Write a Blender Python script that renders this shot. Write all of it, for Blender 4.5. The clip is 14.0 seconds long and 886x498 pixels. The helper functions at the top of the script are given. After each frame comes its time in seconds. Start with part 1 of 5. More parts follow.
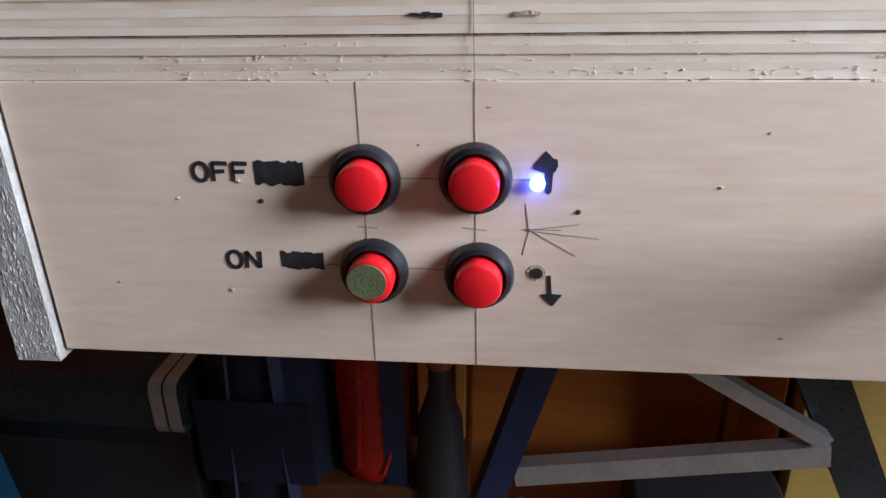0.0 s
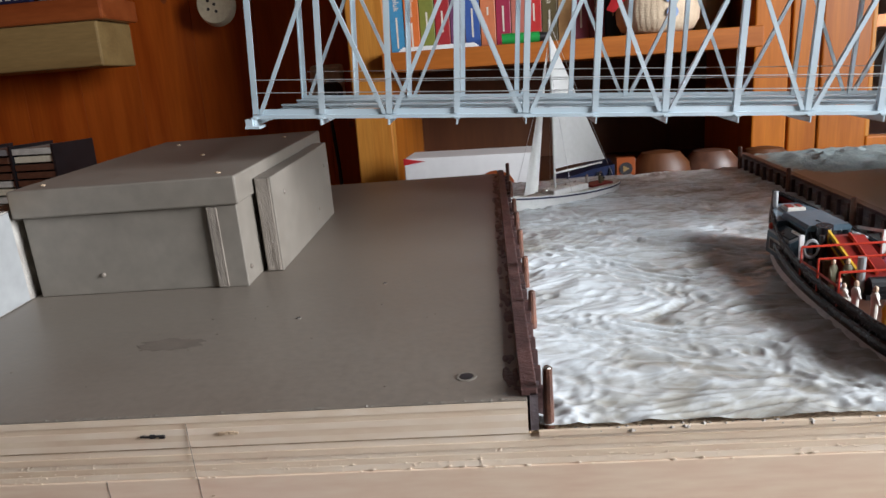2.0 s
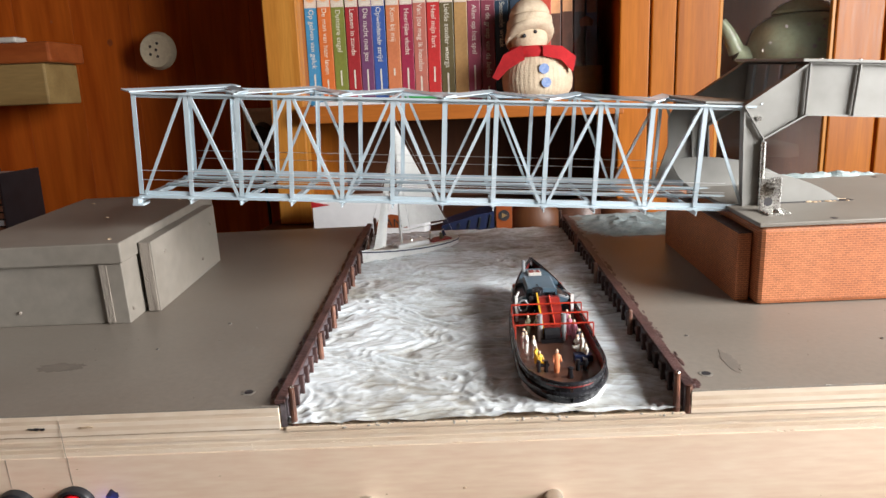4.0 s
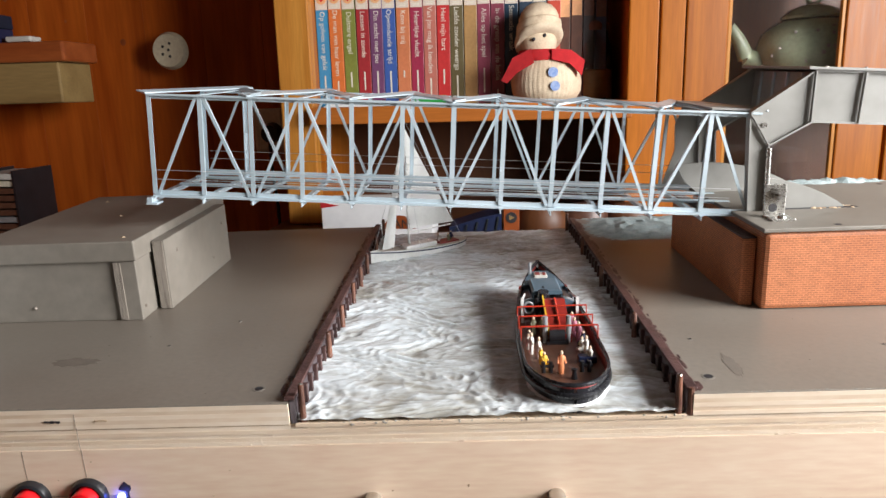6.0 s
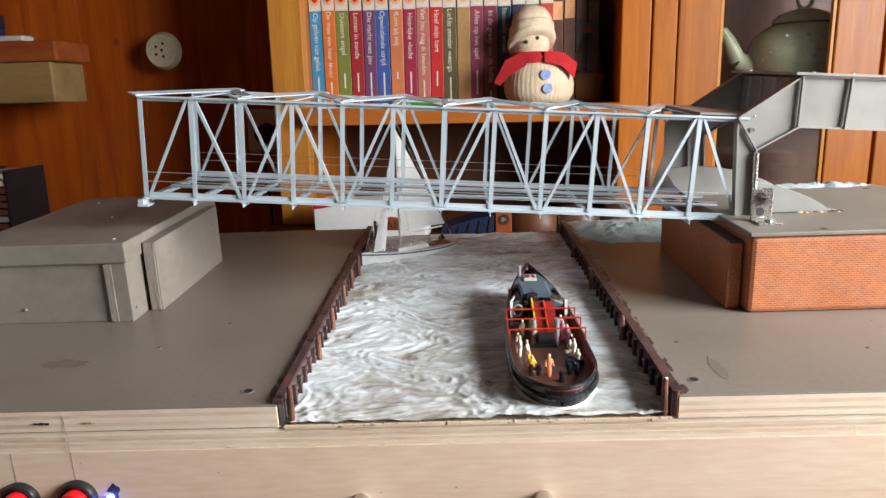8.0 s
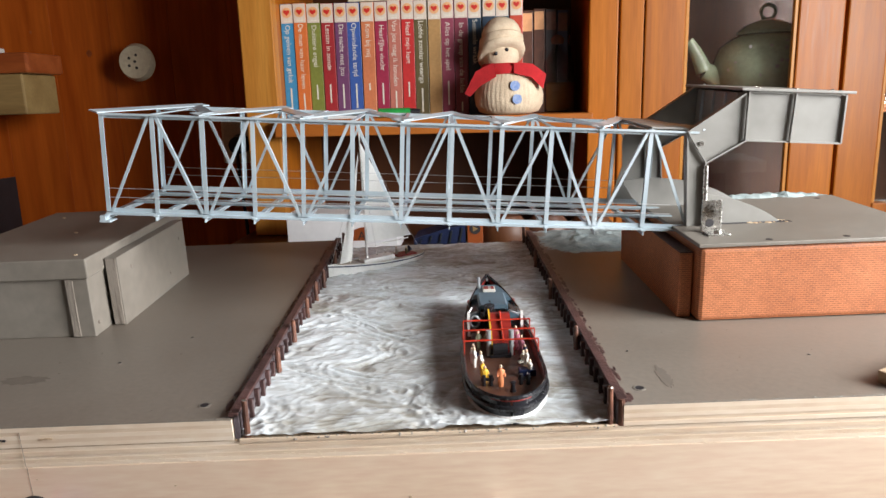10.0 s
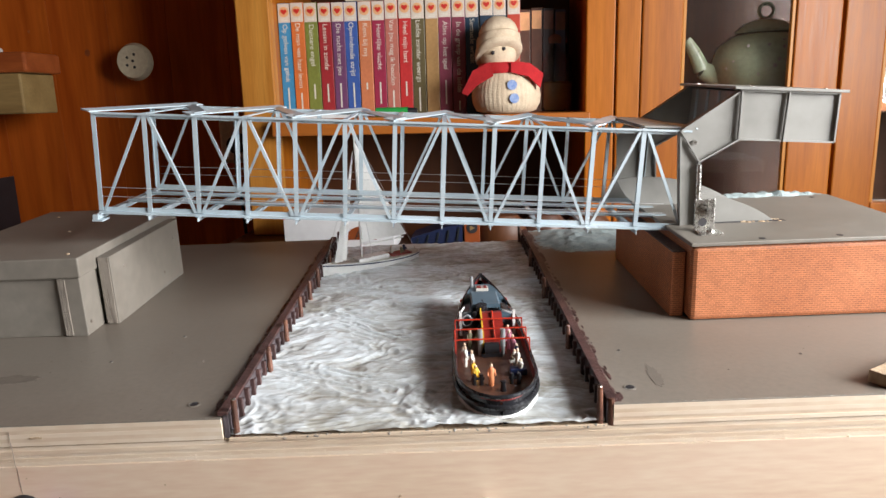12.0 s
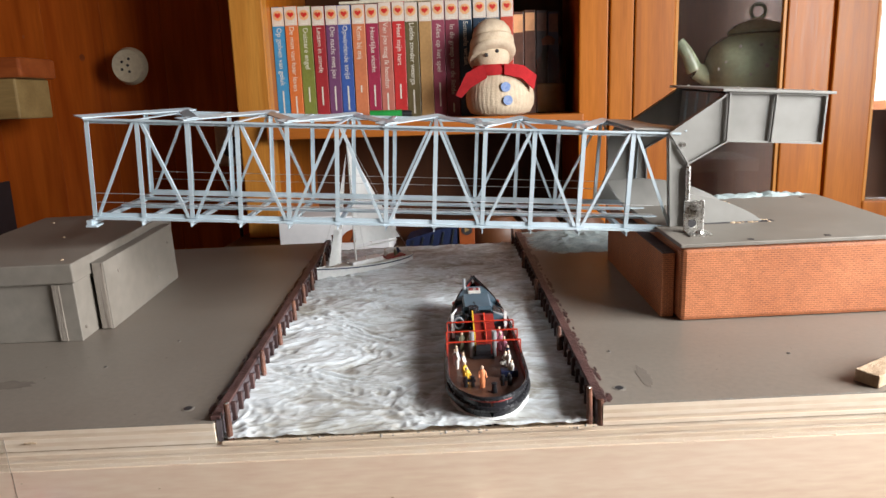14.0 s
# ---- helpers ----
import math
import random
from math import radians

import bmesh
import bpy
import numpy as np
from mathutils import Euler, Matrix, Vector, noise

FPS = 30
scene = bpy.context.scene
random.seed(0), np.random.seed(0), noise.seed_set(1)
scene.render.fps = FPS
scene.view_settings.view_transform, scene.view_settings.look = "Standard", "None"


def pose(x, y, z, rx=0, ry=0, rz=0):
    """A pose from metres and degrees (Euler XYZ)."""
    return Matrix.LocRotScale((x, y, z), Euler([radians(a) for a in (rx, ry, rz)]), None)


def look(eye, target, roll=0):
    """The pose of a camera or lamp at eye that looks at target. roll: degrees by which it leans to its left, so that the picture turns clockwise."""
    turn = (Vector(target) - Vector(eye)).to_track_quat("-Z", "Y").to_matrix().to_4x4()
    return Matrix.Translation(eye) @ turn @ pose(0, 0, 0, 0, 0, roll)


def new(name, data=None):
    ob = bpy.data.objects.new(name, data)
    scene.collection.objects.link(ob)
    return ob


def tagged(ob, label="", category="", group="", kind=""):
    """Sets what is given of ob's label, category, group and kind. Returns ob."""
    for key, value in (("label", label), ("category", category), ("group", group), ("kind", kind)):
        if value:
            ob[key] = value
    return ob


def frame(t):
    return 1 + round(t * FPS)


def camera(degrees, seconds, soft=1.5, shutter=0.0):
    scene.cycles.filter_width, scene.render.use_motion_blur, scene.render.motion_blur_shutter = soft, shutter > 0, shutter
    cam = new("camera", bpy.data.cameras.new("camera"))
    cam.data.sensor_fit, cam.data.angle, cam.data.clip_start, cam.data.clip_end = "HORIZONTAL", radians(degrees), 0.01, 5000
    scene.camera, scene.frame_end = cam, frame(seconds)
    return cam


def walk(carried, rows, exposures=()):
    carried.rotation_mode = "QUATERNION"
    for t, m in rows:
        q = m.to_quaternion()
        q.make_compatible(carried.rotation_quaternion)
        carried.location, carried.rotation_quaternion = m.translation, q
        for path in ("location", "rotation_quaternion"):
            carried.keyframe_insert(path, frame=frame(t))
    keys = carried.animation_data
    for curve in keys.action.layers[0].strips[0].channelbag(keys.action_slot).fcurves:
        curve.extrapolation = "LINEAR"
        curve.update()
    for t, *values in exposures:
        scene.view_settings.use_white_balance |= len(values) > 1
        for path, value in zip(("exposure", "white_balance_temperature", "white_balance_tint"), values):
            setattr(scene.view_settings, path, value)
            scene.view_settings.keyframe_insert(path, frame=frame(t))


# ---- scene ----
cam = camera(64.8, 14.0)
PATH = [
    (0, (-0.095, -0.172, 0.008), (-0.3, 1.651, -0.789), -1.2),
    (0.5, (-0.082, -0.178, 0.027), (-0.239, 1.668, -0.725), -1.7),
    (1, (-0.054, -0.182, 0.054), (-0.202, 1.693, -0.625), -3.5),
    (1.5, (-0.034, -0.184, 0.08), (-0.208, 1.71, -0.54), -4.8),
    (2, (-0.009, -0.183, 0.1), (-0.162, 1.732, -0.456), -4.9),
    (2.5, (0.012, -0.187, 0.116), (-0.118, 1.745, -0.383), -4.3),
    (3, (0.049, -0.217, 0.131), (-0.045, 1.717, -0.37), -4.4),
    (3.5, (0.071, -0.261, 0.145), (0.021, 1.677, -0.347), -3.8),
    (4, (0.084, -0.29, 0.149), (0.034, 1.641, -0.367), -2.9),
    (6.5, (0.084, -0.297, 0.152), (0.013, 1.636, -0.359), -2.4),
    (7, (0.084, -0.298, 0.153), (0.022, 1.635, -0.356), -2.5),
    (7.5, (0.085, -0.297, 0.152), (0.016, 1.637, -0.355), -2.5),
    (8, (0.087, -0.298, 0.153), (0.032, 1.635, -0.359), -2.1),
    (10.5, (0.106, -0.306, 0.159), (0.102, 1.632, -0.335), -2.4),
    (11, (0.107, -0.305, 0.159), (0.101, 1.632, -0.339), -2.5),
    (11.5, (0.108, -0.305, 0.159), (0.095, 1.632, -0.337), -2.5),
    (12, (0.109, -0.305, 0.158), (0.097, 1.632, -0.339), -2.3),
    (12.5, (0.11, -0.307, 0.159), (0.103, 1.63, -0.337), -2.6),
    (13, (0.114, -0.306, 0.16), (0.103, 1.632, -0.335), -2.9),
    (13.5, (0.113, -0.307, 0.16), (0.104, 1.631, -0.333), -2.8),
    (14, (0.113, -0.308, 0.16), (0.107, 1.63, -0.335), -2.7),
]
walk(cam, [(t, look(eye, target, roll)) for t, eye, target, roll in PATH],
     exposures=[(0, 0.12, 5500, 10), (0.5, 0.0, 5500, 10), (1.0, -0.26, 5600, 10), (2.0, -0.25, 6350, 10), (2.7, -0.02, 6650, 10), (3.2, 0.10, 6750, 10), (3.7, 0.06, 6750, 10), (4.2, 0.03, 6750, 10), (6.5, -0.05, 6700, 10), (10.5, -0.12, 6700, 10), (14, -0.13, 6700, 10)])

# ---- world and light ----
world = bpy.data.worlds.new("world")
scene.world = world
world.use_nodes = True
wn = world.node_tree.nodes
sky = wn.new("ShaderNodeTexSky")
sky.sky_type, sky.sun_disc = "NISHITA", False
sky.sun_elevation, sky.sun_rotation = radians(35), radians(120)
world.node_tree.links.new(sky.outputs[0], wn["Background"].inputs[0])
wn["Background"].inputs[1].default_value = 0.03


def area_lamp(name, m, sx, sy, power, colour):
    lamp = bpy.data.lights.new(name, "AREA")
    lamp.shape, lamp.size, lamp.size_y, lamp.energy, lamp.color = "RECTANGLE", sx, sy, power, colour
    ob = new(name, lamp)
    ob.matrix_world = m
    return ob


# daylight through the window in the right-hand wall
area_lamp("window_light", look((0.98, -0.28, 0.36), (0.0, -0.26, 0.06)), 0.64, 0.52, 43, (0.945, 0.97, 1.0))


# ---- materials ----
def mat(name, c1, c2=None, scale=30.0, rough=0.6, metal=0.0, bump=0.1, stretch=(1, 1, 1), detail=6.0, fine=None, rnd=0.0, lo=0.35, hi=0.65, dist=0.0, spec=0.5, coat=0.0):
    """Two colours mixed by a broad noise, a fine grain over it, and relief; rnd varies whole objects."""
    m = bpy.data.materials.new(name)
    m.use_nodes = True
    t = m.node_tree
    n, l = t.nodes, t.links
    b = n["Principled BSDF"]
    co = n.new("ShaderNodeTexCoord")
    mp = n.new("ShaderNodeMapping")
    mp.inputs["Scale"].default_value = stretch
    l.new(co.outputs["Object"], mp.inputs[0])
    src = mp.outputs[0]
    if rnd:
        info = n.new("ShaderNodeObjectInfo")
        mul = n.new("ShaderNodeVectorMath")
        mul.operation = "SCALE"
        mul.inputs[0].default_value = (7.3, 3.1, 5.7)
        l.new(info.outputs["Random"], mul.inputs["Scale"])
        add = n.new("ShaderNodeVectorMath")
        l.new(src, add.inputs[0])
        l.new(mul.outputs[0], add.inputs[1])
        src = add.outputs[0]
    big = n.new("ShaderNodeTexNoise")
    big.inputs["Scale"].default_value, big.inputs["Detail"].default_value = scale, detail
    big.inputs["Distortion"].default_value = dist
    l.new(src, big.inputs["Vector"])
    small = n.new("ShaderNodeTexNoise")
    small.inputs["Scale"].default_value, small.inputs["Detail"].default_value = fine or scale * 9, 4
    l.new(src, small.inputs["Vector"])
    ramp = n.new("ShaderNodeValToRGB")
    ramp.color_ramp.elements[0].position, ramp.color_ramp.elements[1].position = lo, hi
    c2 = c2 or tuple(v * 0.8 for v in c1)
    ramp.color_ramp.elements[0].color, ramp.color_ramp.elements[1].color = (*c2, 1), (*c1, 1)
    l.new(big.outputs[0], ramp.inputs[0])
    mix = n.new("ShaderNodeMix")
    mix.data_type, mix.blend_type = "RGBA", "OVERLAY"
    mix.inputs["Factor"].default_value = 0.25
    l.new(ramp.outputs[0], mix.inputs["A"])
    l.new(small.outputs[0], mix.inputs["B"])
    out = mix.outputs["Result"]
    if rnd:
        hsv = n.new("ShaderNodeHueSaturation")
        rng = n.new("ShaderNodeMapRange")
        rng.inputs["To Min"].default_value, rng.inputs["To Max"].default_value = 1 - rnd, 1 + rnd
        l.new(info.outputs["Random"], rng.inputs["Value"])
        l.new(rng.outputs[0], hsv.inputs["Value"])
        l.new(out, hsv.inputs["Color"])
        out = hsv.outputs[0]
    l.new(out, b.inputs["Base Color"])
    rr = n.new("ShaderNodeMapRange")
    rr.inputs["To Min"].default_value, rr.inputs["To Max"].default_value = max(rough - 0.1, 0.02), min(rough + 0.1, 1)
    l.new(small.outputs[0], rr.inputs["Value"])
    l.new(rr.outputs[0], b.inputs["Roughness"])
    b.inputs["Metallic"].default_value = metal
    b.inputs["Specular IOR Level"].default_value = spec
    b.inputs["Coat Weight"].default_value = coat
    if bump:
        bp = n.new("ShaderNodeBump")
        bp.inputs["Strength"].default_value, bp.inputs["Distance"].default_value = bump, 0.001
        l.new(small.outputs[0], bp.inputs["Height"])
        l.new(bp.outputs[0], b.inputs["Normal"])
    return m


def glass_mat(name, tint=(1, 1, 1), rough=0.0):
    m = bpy.data.materials.new(name)
    m.use_nodes = True
    b = m.node_tree.nodes["Principled BSDF"]
    b.inputs["Base Color"].default_value = (*tint, 1)
    b.inputs["Roughness"].default_value = rough
    b.inputs["Transmission Weight"].default_value = 1.0
    b.inputs["IOR"].default_value = 1.45
    return m


def glow_mat(name, colour, strength):
    m = bpy.data.materials.new(name)
    m.use_nodes = True
    b = m.node_tree.nodes["Principled BSDF"]
    b.inputs["Emission Color"].default_value = (*colour, 1)
    b.inputs["Emission Strength"].default_value = strength
    return m


def brick_mat():
    """Printed brick card: courses of small bricks with pale joints."""
    m = mat("brick_card", (0.36, 0.125, 0.050), (0.30, 0.096, 0.035), 25, 0.65, bump=0.05)
    t = m.node_tree
    n, l = t.nodes, t.links
    geo = n.new("ShaderNodeTexCoord")
    sep = n.new("ShaderNodeSeparateXYZ")
    l.new(geo.outputs["Object"], sep.inputs[0])
    add = n.new("ShaderNodeMath")
    l.new(sep.outputs[0], add.inputs[0])
    l.new(sep.outputs[1], add.inputs[1])
    com = n.new("ShaderNodeCombineXYZ")
    l.new(add.outputs[0], com.inputs[0])
    l.new(sep.outputs[2], com.inputs[1])
    br = n.new("ShaderNodeTexBrick")
    br.inputs["Scale"].default_value = 1.0
    br.inputs["Brick Width"].default_value, br.inputs["Row Height"].default_value = 0.0034, 0.00135
    br.inputs["Mortar Size"].default_value, br.inputs["Mortar Smooth"].default_value = 0.00022, 0.3
    br.inputs["Color1"].default_value, br.inputs["Color2"].default_value = (0.52, 0.5, 0.5, 1), (0.36, 0.36, 0.36, 1)
    br.inputs["Mortar"].default_value = (0.86, 0.86, 0.84, 1)
    l.new(com.outputs[0], br.inputs["Vector"])
    b = n["Principled BSDF"]
    old = b.inputs["Base Color"].links[0].from_socket
    mix = n.new("ShaderNodeMix")
    mix.data_type, mix.blend_type = "RGBA", "OVERLAY"
    mix.inputs["Factor"].default_value = 0.75
    l.new(old, mix.inputs["A"])
    l.new(br.outputs[0], mix.inputs["B"])
    l.new(mix.outputs["Result"], b.inputs["Base Color"])
    return m


M = dict(
    panel=mat("birch_panel", (0.72, 0.55, 0.42), (0.66, 0.49, 0.36), 14, 0.55, stretch=(0.25, 1, 1.6), bump=0.08, fine=220),
    veneer_light=mat("veneer_light", (0.77, 0.64, 0.51), (0.69, 0.55, 0.42), 22, 0.75, stretch=(0.5, 1, 1), bump=0.15, fine=140),
    veneer_dark=mat("veneer_dark", (0.72, 0.575, 0.435), (0.60, 0.45, 0.32), 30, 0.85, stretch=(0.4, 1, 1), bump=0.25, fine=200),
    deck=mat("grey_paint", (0.200, 0.171, 0.142), (0.172, 0.143, 0.117), 9, 0.4, bump=0.06, fine=300),
    block=mat("grey_paint_block", (0.202, 0.18, 0.153), (0.18, 0.158, 0.132), 16, 0.5, bump=0.05, fine=120),
    white=mat("white_paint", (0.29, 0.295, 0.295), (0.255, 0.26, 0.26), 12, 0.5, bump=0.05),
    chip=mat("raw_wood", (0.62, 0.47, 0.32), (0.36, 0.24, 0.15), 120, 0.9, bump=0.8, stretch=(1, 1, 0.4)),
    edge_grey=mat("painted_ply_edge", (0.225, 0.191, 0.158), (0.075, 0.0562, 0.0413), 70, 0.8, bump=0.9, stretch=(6, 1, 0.35), lo=0.3, hi=0.5),
    pile=mat("tarred_timber", (0.085, 0.042, 0.038), (0.035, 0.017, 0.016), 60, 0.45, bump=0.5, rnd=0.25),
    post=mat("copper_brown_post", (0.18, 0.075, 0.045), (0.085, 0.038, 0.028), 150, 0.4, bump=0.4, rnd=0.3),
    # grey bridge paint, with the sky's blue reflection mixed into its colour
    steel=mat("sky_tinted_bridge_paint", (0.57, 0.66, 0.72), (0.49, 0.58, 0.63), 14, 0.24, 0.25, bump=0.0, fine=24, spec=0.7),
    arm=mat("arm_paint", (0.247, 0.239, 0.221), (0.232, 0.224, 0.206), 12, 0.42, bump=0.03, fine=60),
    zinc=mat("bright_steel", (0.72, 0.70, 0.66), (0.55, 0.53, 0.50), 80, 0.28, 1.0, bump=0.1),
    handle=mat("brushed_steel", (0.62, 0.60, 0.57), (0.56, 0.54, 0.51), 12, 0.3, 1.0, bump=0.0, stretch=(0.2, 2, 2), fine=90),
    wire=mat("wire", (0.62, 0.62, 0.62), None, 50, 0.4, 0.7, bump=0),
    brick=brick_mat(),
    plaster=mat("blue_grey_plaster", (0.36, 0.42, 0.42), (0.24, 0.29, 0.29), 90, 0.85, bump=0.9),
    # paler grey-violet: window light on the water-side planks is put into the colour
    sheetpile=mat("lit_grey_planks", (0.135, 0.115, 0.125), (0.060, 0.047, 0.050), 50, 0.32, bump=0.5, stretch=(1, 0.4, 2)),
    grey_edge=mat("greyed_ply_edge", (0.46, 0.43, 0.39), (0.27, 0.24, 0.21), 90, 0.85, bump=0.7, stretch=(5, 1, 0.6)),
    soil=mat("brown_wash", (0.135, 0.112, 0.092), (0.165, 0.135, 0.11), 120, 0.6, bump=0.1),
    pine=mat("orange_pine", (0.46, 0.098, 0.011), (0.315, 0.056, 0.006), 7, 0.4, stretch=(3.0, 3.0, 0.25), bump=0.05, fine=60, rnd=0.10, dist=1.2, spec=0.3),
    cabinet=mat("pine_cabinet", (0.43, 0.130, 0.0095), (0.32, 0.087, 0.006), 12, 0.4, stretch=(3.5, 3.5, 0.22), bump=0.06, fine=130, rnd=0.06, dist=0.8, spec=0.3),
    cabinet_pale=mat("pale_pine", (0.50, 0.215, 0.040), (0.41, 0.153, 0.024), 12, 0.4, stretch=(3.5, 3.5, 0.22), bump=0.06, fine=130, rnd=0.05, dist=0.8, spec=0.3),
    shelfwood=mat("shelf_wood", (0.43, 0.135, 0.024), (0.34, 0.098, 0.016), 12, 0.4, stretch=(0.25, 3, 3), bump=0.06, fine=130, spec=0.3),
    # dark copy of the pine: shade inside and below furniture is put into the colour
    shade_pine=mat("shade_dark_pine", (0.0975, 0.0312, 0.0078), (0.0715, 0.0208, 0.0052), 8, 0.5, stretch=(3, 3, 0.3), bump=0.05),
    redwood=mat("red_brown_slab", (0.303, 0.0758, 0.0202), (0.231, 0.0506, 0.013), 14, 0.35, stretch=(0.3, 2, 2), bump=0.05),
    straw=mat("pale_board", (0.269, 0.173, 0.064), (0.211, 0.128, 0.0448), 16, 0.6, stretch=(0.3, 2, 2), bump=0.1),
    black=mat("black_plastic", (0.015, 0.015, 0.018), (0.01, 0.01, 0.012), 40, 0.35, bump=0.05),
    rubber=mat("black_rim", (0.02, 0.02, 0.024), None, 40, 0.28, bump=0.03),
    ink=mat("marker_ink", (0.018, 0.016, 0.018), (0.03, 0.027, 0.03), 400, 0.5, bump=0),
    pencil=mat("pencil", (0.13, 0.11, 0.10), (0.36, 0.28, 0.22), 300, 0.6, bump=0),
    red=mat("red_plastic", (0.68, 0.008, 0.014), (0.62, 0.006, 0.010), 60, 0.33, bump=0.03, coat=0.2),
    green_cap=mat("olive_sticker", (0.115, 0.125, 0.05), (0.095, 0.10, 0.04), 200, 0.7, bump=0.3),
    cream=mat("cream_plastic", (0.629, 0.544, 0.391), None, 20, 0.35, bump=0.02),
    cloth=mat("cream_knit", (0.72, 0.58, 0.42), (0.60, 0.46, 0.32), 60, 0.95, bump=0.9, fine=500),
    redfelt=mat("red_felt", (0.52, 0.018, 0.022), (0.42, 0.012, 0.016), 90, 0.95, bump=0.7),
    bluebtn=mat("blue_button", (0.10, 0.22, 0.52), None, 60, 0.3, bump=0.02),
    bluebtn2=mat("pale_blue_button", (0.36, 0.45, 0.66), (0.2, 0.3, 0.6), 300, 0.3, bump=0.02),
    paper=mat("white_paper", (0.80, 0.80, 0.80), (0.74, 0.74, 0.75), 10, 0.6, bump=0.02),
    pages=mat("page_block", (0.66, 0.60, 0.47), (0.56, 0.50, 0.38), 300, 0.9, stretch=(1, 0.05, 0.05), bump=0.2),
    sail=mat("sail_cloth", (0.80, 0.80, 0.78), (0.72, 0.72, 0.70), 30, 0.75, bump=0.1),
    hullwhite=mat("white_hull", (0.80, 0.80, 0.78), None, 30, 0.3, bump=0.02),
    navy=mat("navy_blue", (0.012, 0.02, 0.06), None, 30, 0.4, bump=0.02),
    hullblack=mat("black_hull", (0.02, 0.02, 0.024), (0.012, 0.012, 0.014), 60, 0.25, bump=0.05),
    hullred=mat("oxide_red", (0.25, 0.020, 0.014), (0.18, 0.013, 0.010), 80, 0.4, bump=0.05),
    brightred=mat("red_enamel", (0.46, 0.035, 0.015), None, 80, 0.35, bump=0.03),
    deckbrown=mat("brown_boat_deck", (0.115, 0.05, 0.03), (0.075, 0.032, 0.02), 90, 0.4, bump=0.15),
    greyblue=mat("grey_blue_roof", (0.085, 0.135, 0.175), (0.06, 0.10, 0.13), 60, 0.35, bump=0.05),
    greymetal=mat("grey_metal", (0.33, 0.34, 0.35), None, 60, 0.4, 0.3, bump=0.05),
    skin=mat("figure_beige", (0.62, 0.45, 0.32), None, 90, 0.6, bump=0.05),
    yellow=mat("yellow_coat", (0.66, 0.40, 0.03), None, 90, 0.55, bump=0.05),
    orange=mat("orange_coat", (0.70, 0.24, 0.10), None, 90, 0.55, bump=0.05),
    olive=mat("olive_coat", (0.15, 0.14, 0.08), None, 90, 0.55, bump=0.05),
    pinkc=mat("mauve_coat", (0.40, 0.13, 0.19), None, 90, 0.5, bump=0.05),
    greywhite=mat("pale_coat", (0.58, 0.55, 0.50), None, 90, 0.55, bump=0.05),
    glass=glass_mat("pane_glass"),
    jar=glass_mat("jar_glass", (0.9, 0.85, 0.8), 0.03),
    celadon=mat("celadon_glaze", (0.143, 0.161, 0.105), (0.173, 0.188, 0.128), 20, 0.15, bump=0.02, coat=0.4),
    sprig=mat("painted_sprig", (0.12, 0.09, 0.08), None, 80, 0.3, bump=0),
    greymarker=mat("green_marker", (0.02, 0.30, 0.06), None, 50, 0.35, bump=0.02),
    led=glow_mat("led_blue", (0.05, 0.10, 1.0), 30.0),
    # near-black blue: the bag's deep shade under the model is in this colour
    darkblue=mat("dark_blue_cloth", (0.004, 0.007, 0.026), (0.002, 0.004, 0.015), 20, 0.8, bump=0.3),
    blue=mat("blue_plastic", (0.014, 0.063, 0.133), (0.0105, 0.049, 0.105), 20, 0.5, bump=0.05),
    redbag=mat("red_plastic_sheet", (0.42, 0.012, 0.006), (0.30, 0.007, 0.004), 14, 0.25, bump=0.2),
    alu=mat("aluminium_tube", (0.55, 0.58, 0.58), (0.46, 0.49, 0.49), 30, 0.35, 0.8, bump=0.05),
    mustard=mat("mustard_board", (0.434, 0.28, 0.063), (0.378, 0.238, 0.049), 14, 0.6, bump=0.05),
    # grey lowered in colour to deepen the shade under the model
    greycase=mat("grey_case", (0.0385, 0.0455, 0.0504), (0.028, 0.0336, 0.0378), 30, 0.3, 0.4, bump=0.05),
    wallplain=mat("plain_wall", (0.075, 0.055, 0.0375), (0.065, 0.0475, 0.0325), 5, 0.8, bump=0.1),
    floorwood=mat("floor_boards", (0.11, 0.06, 0.03), (0.08, 0.042, 0.02), 8, 0.45, stretch=(0.3, 3, 3), bump=0.08),
    ceil=mat("ceiling_paint", (0.20, 0.165, 0.13), None, 6, 0.9, bump=0.05),
)


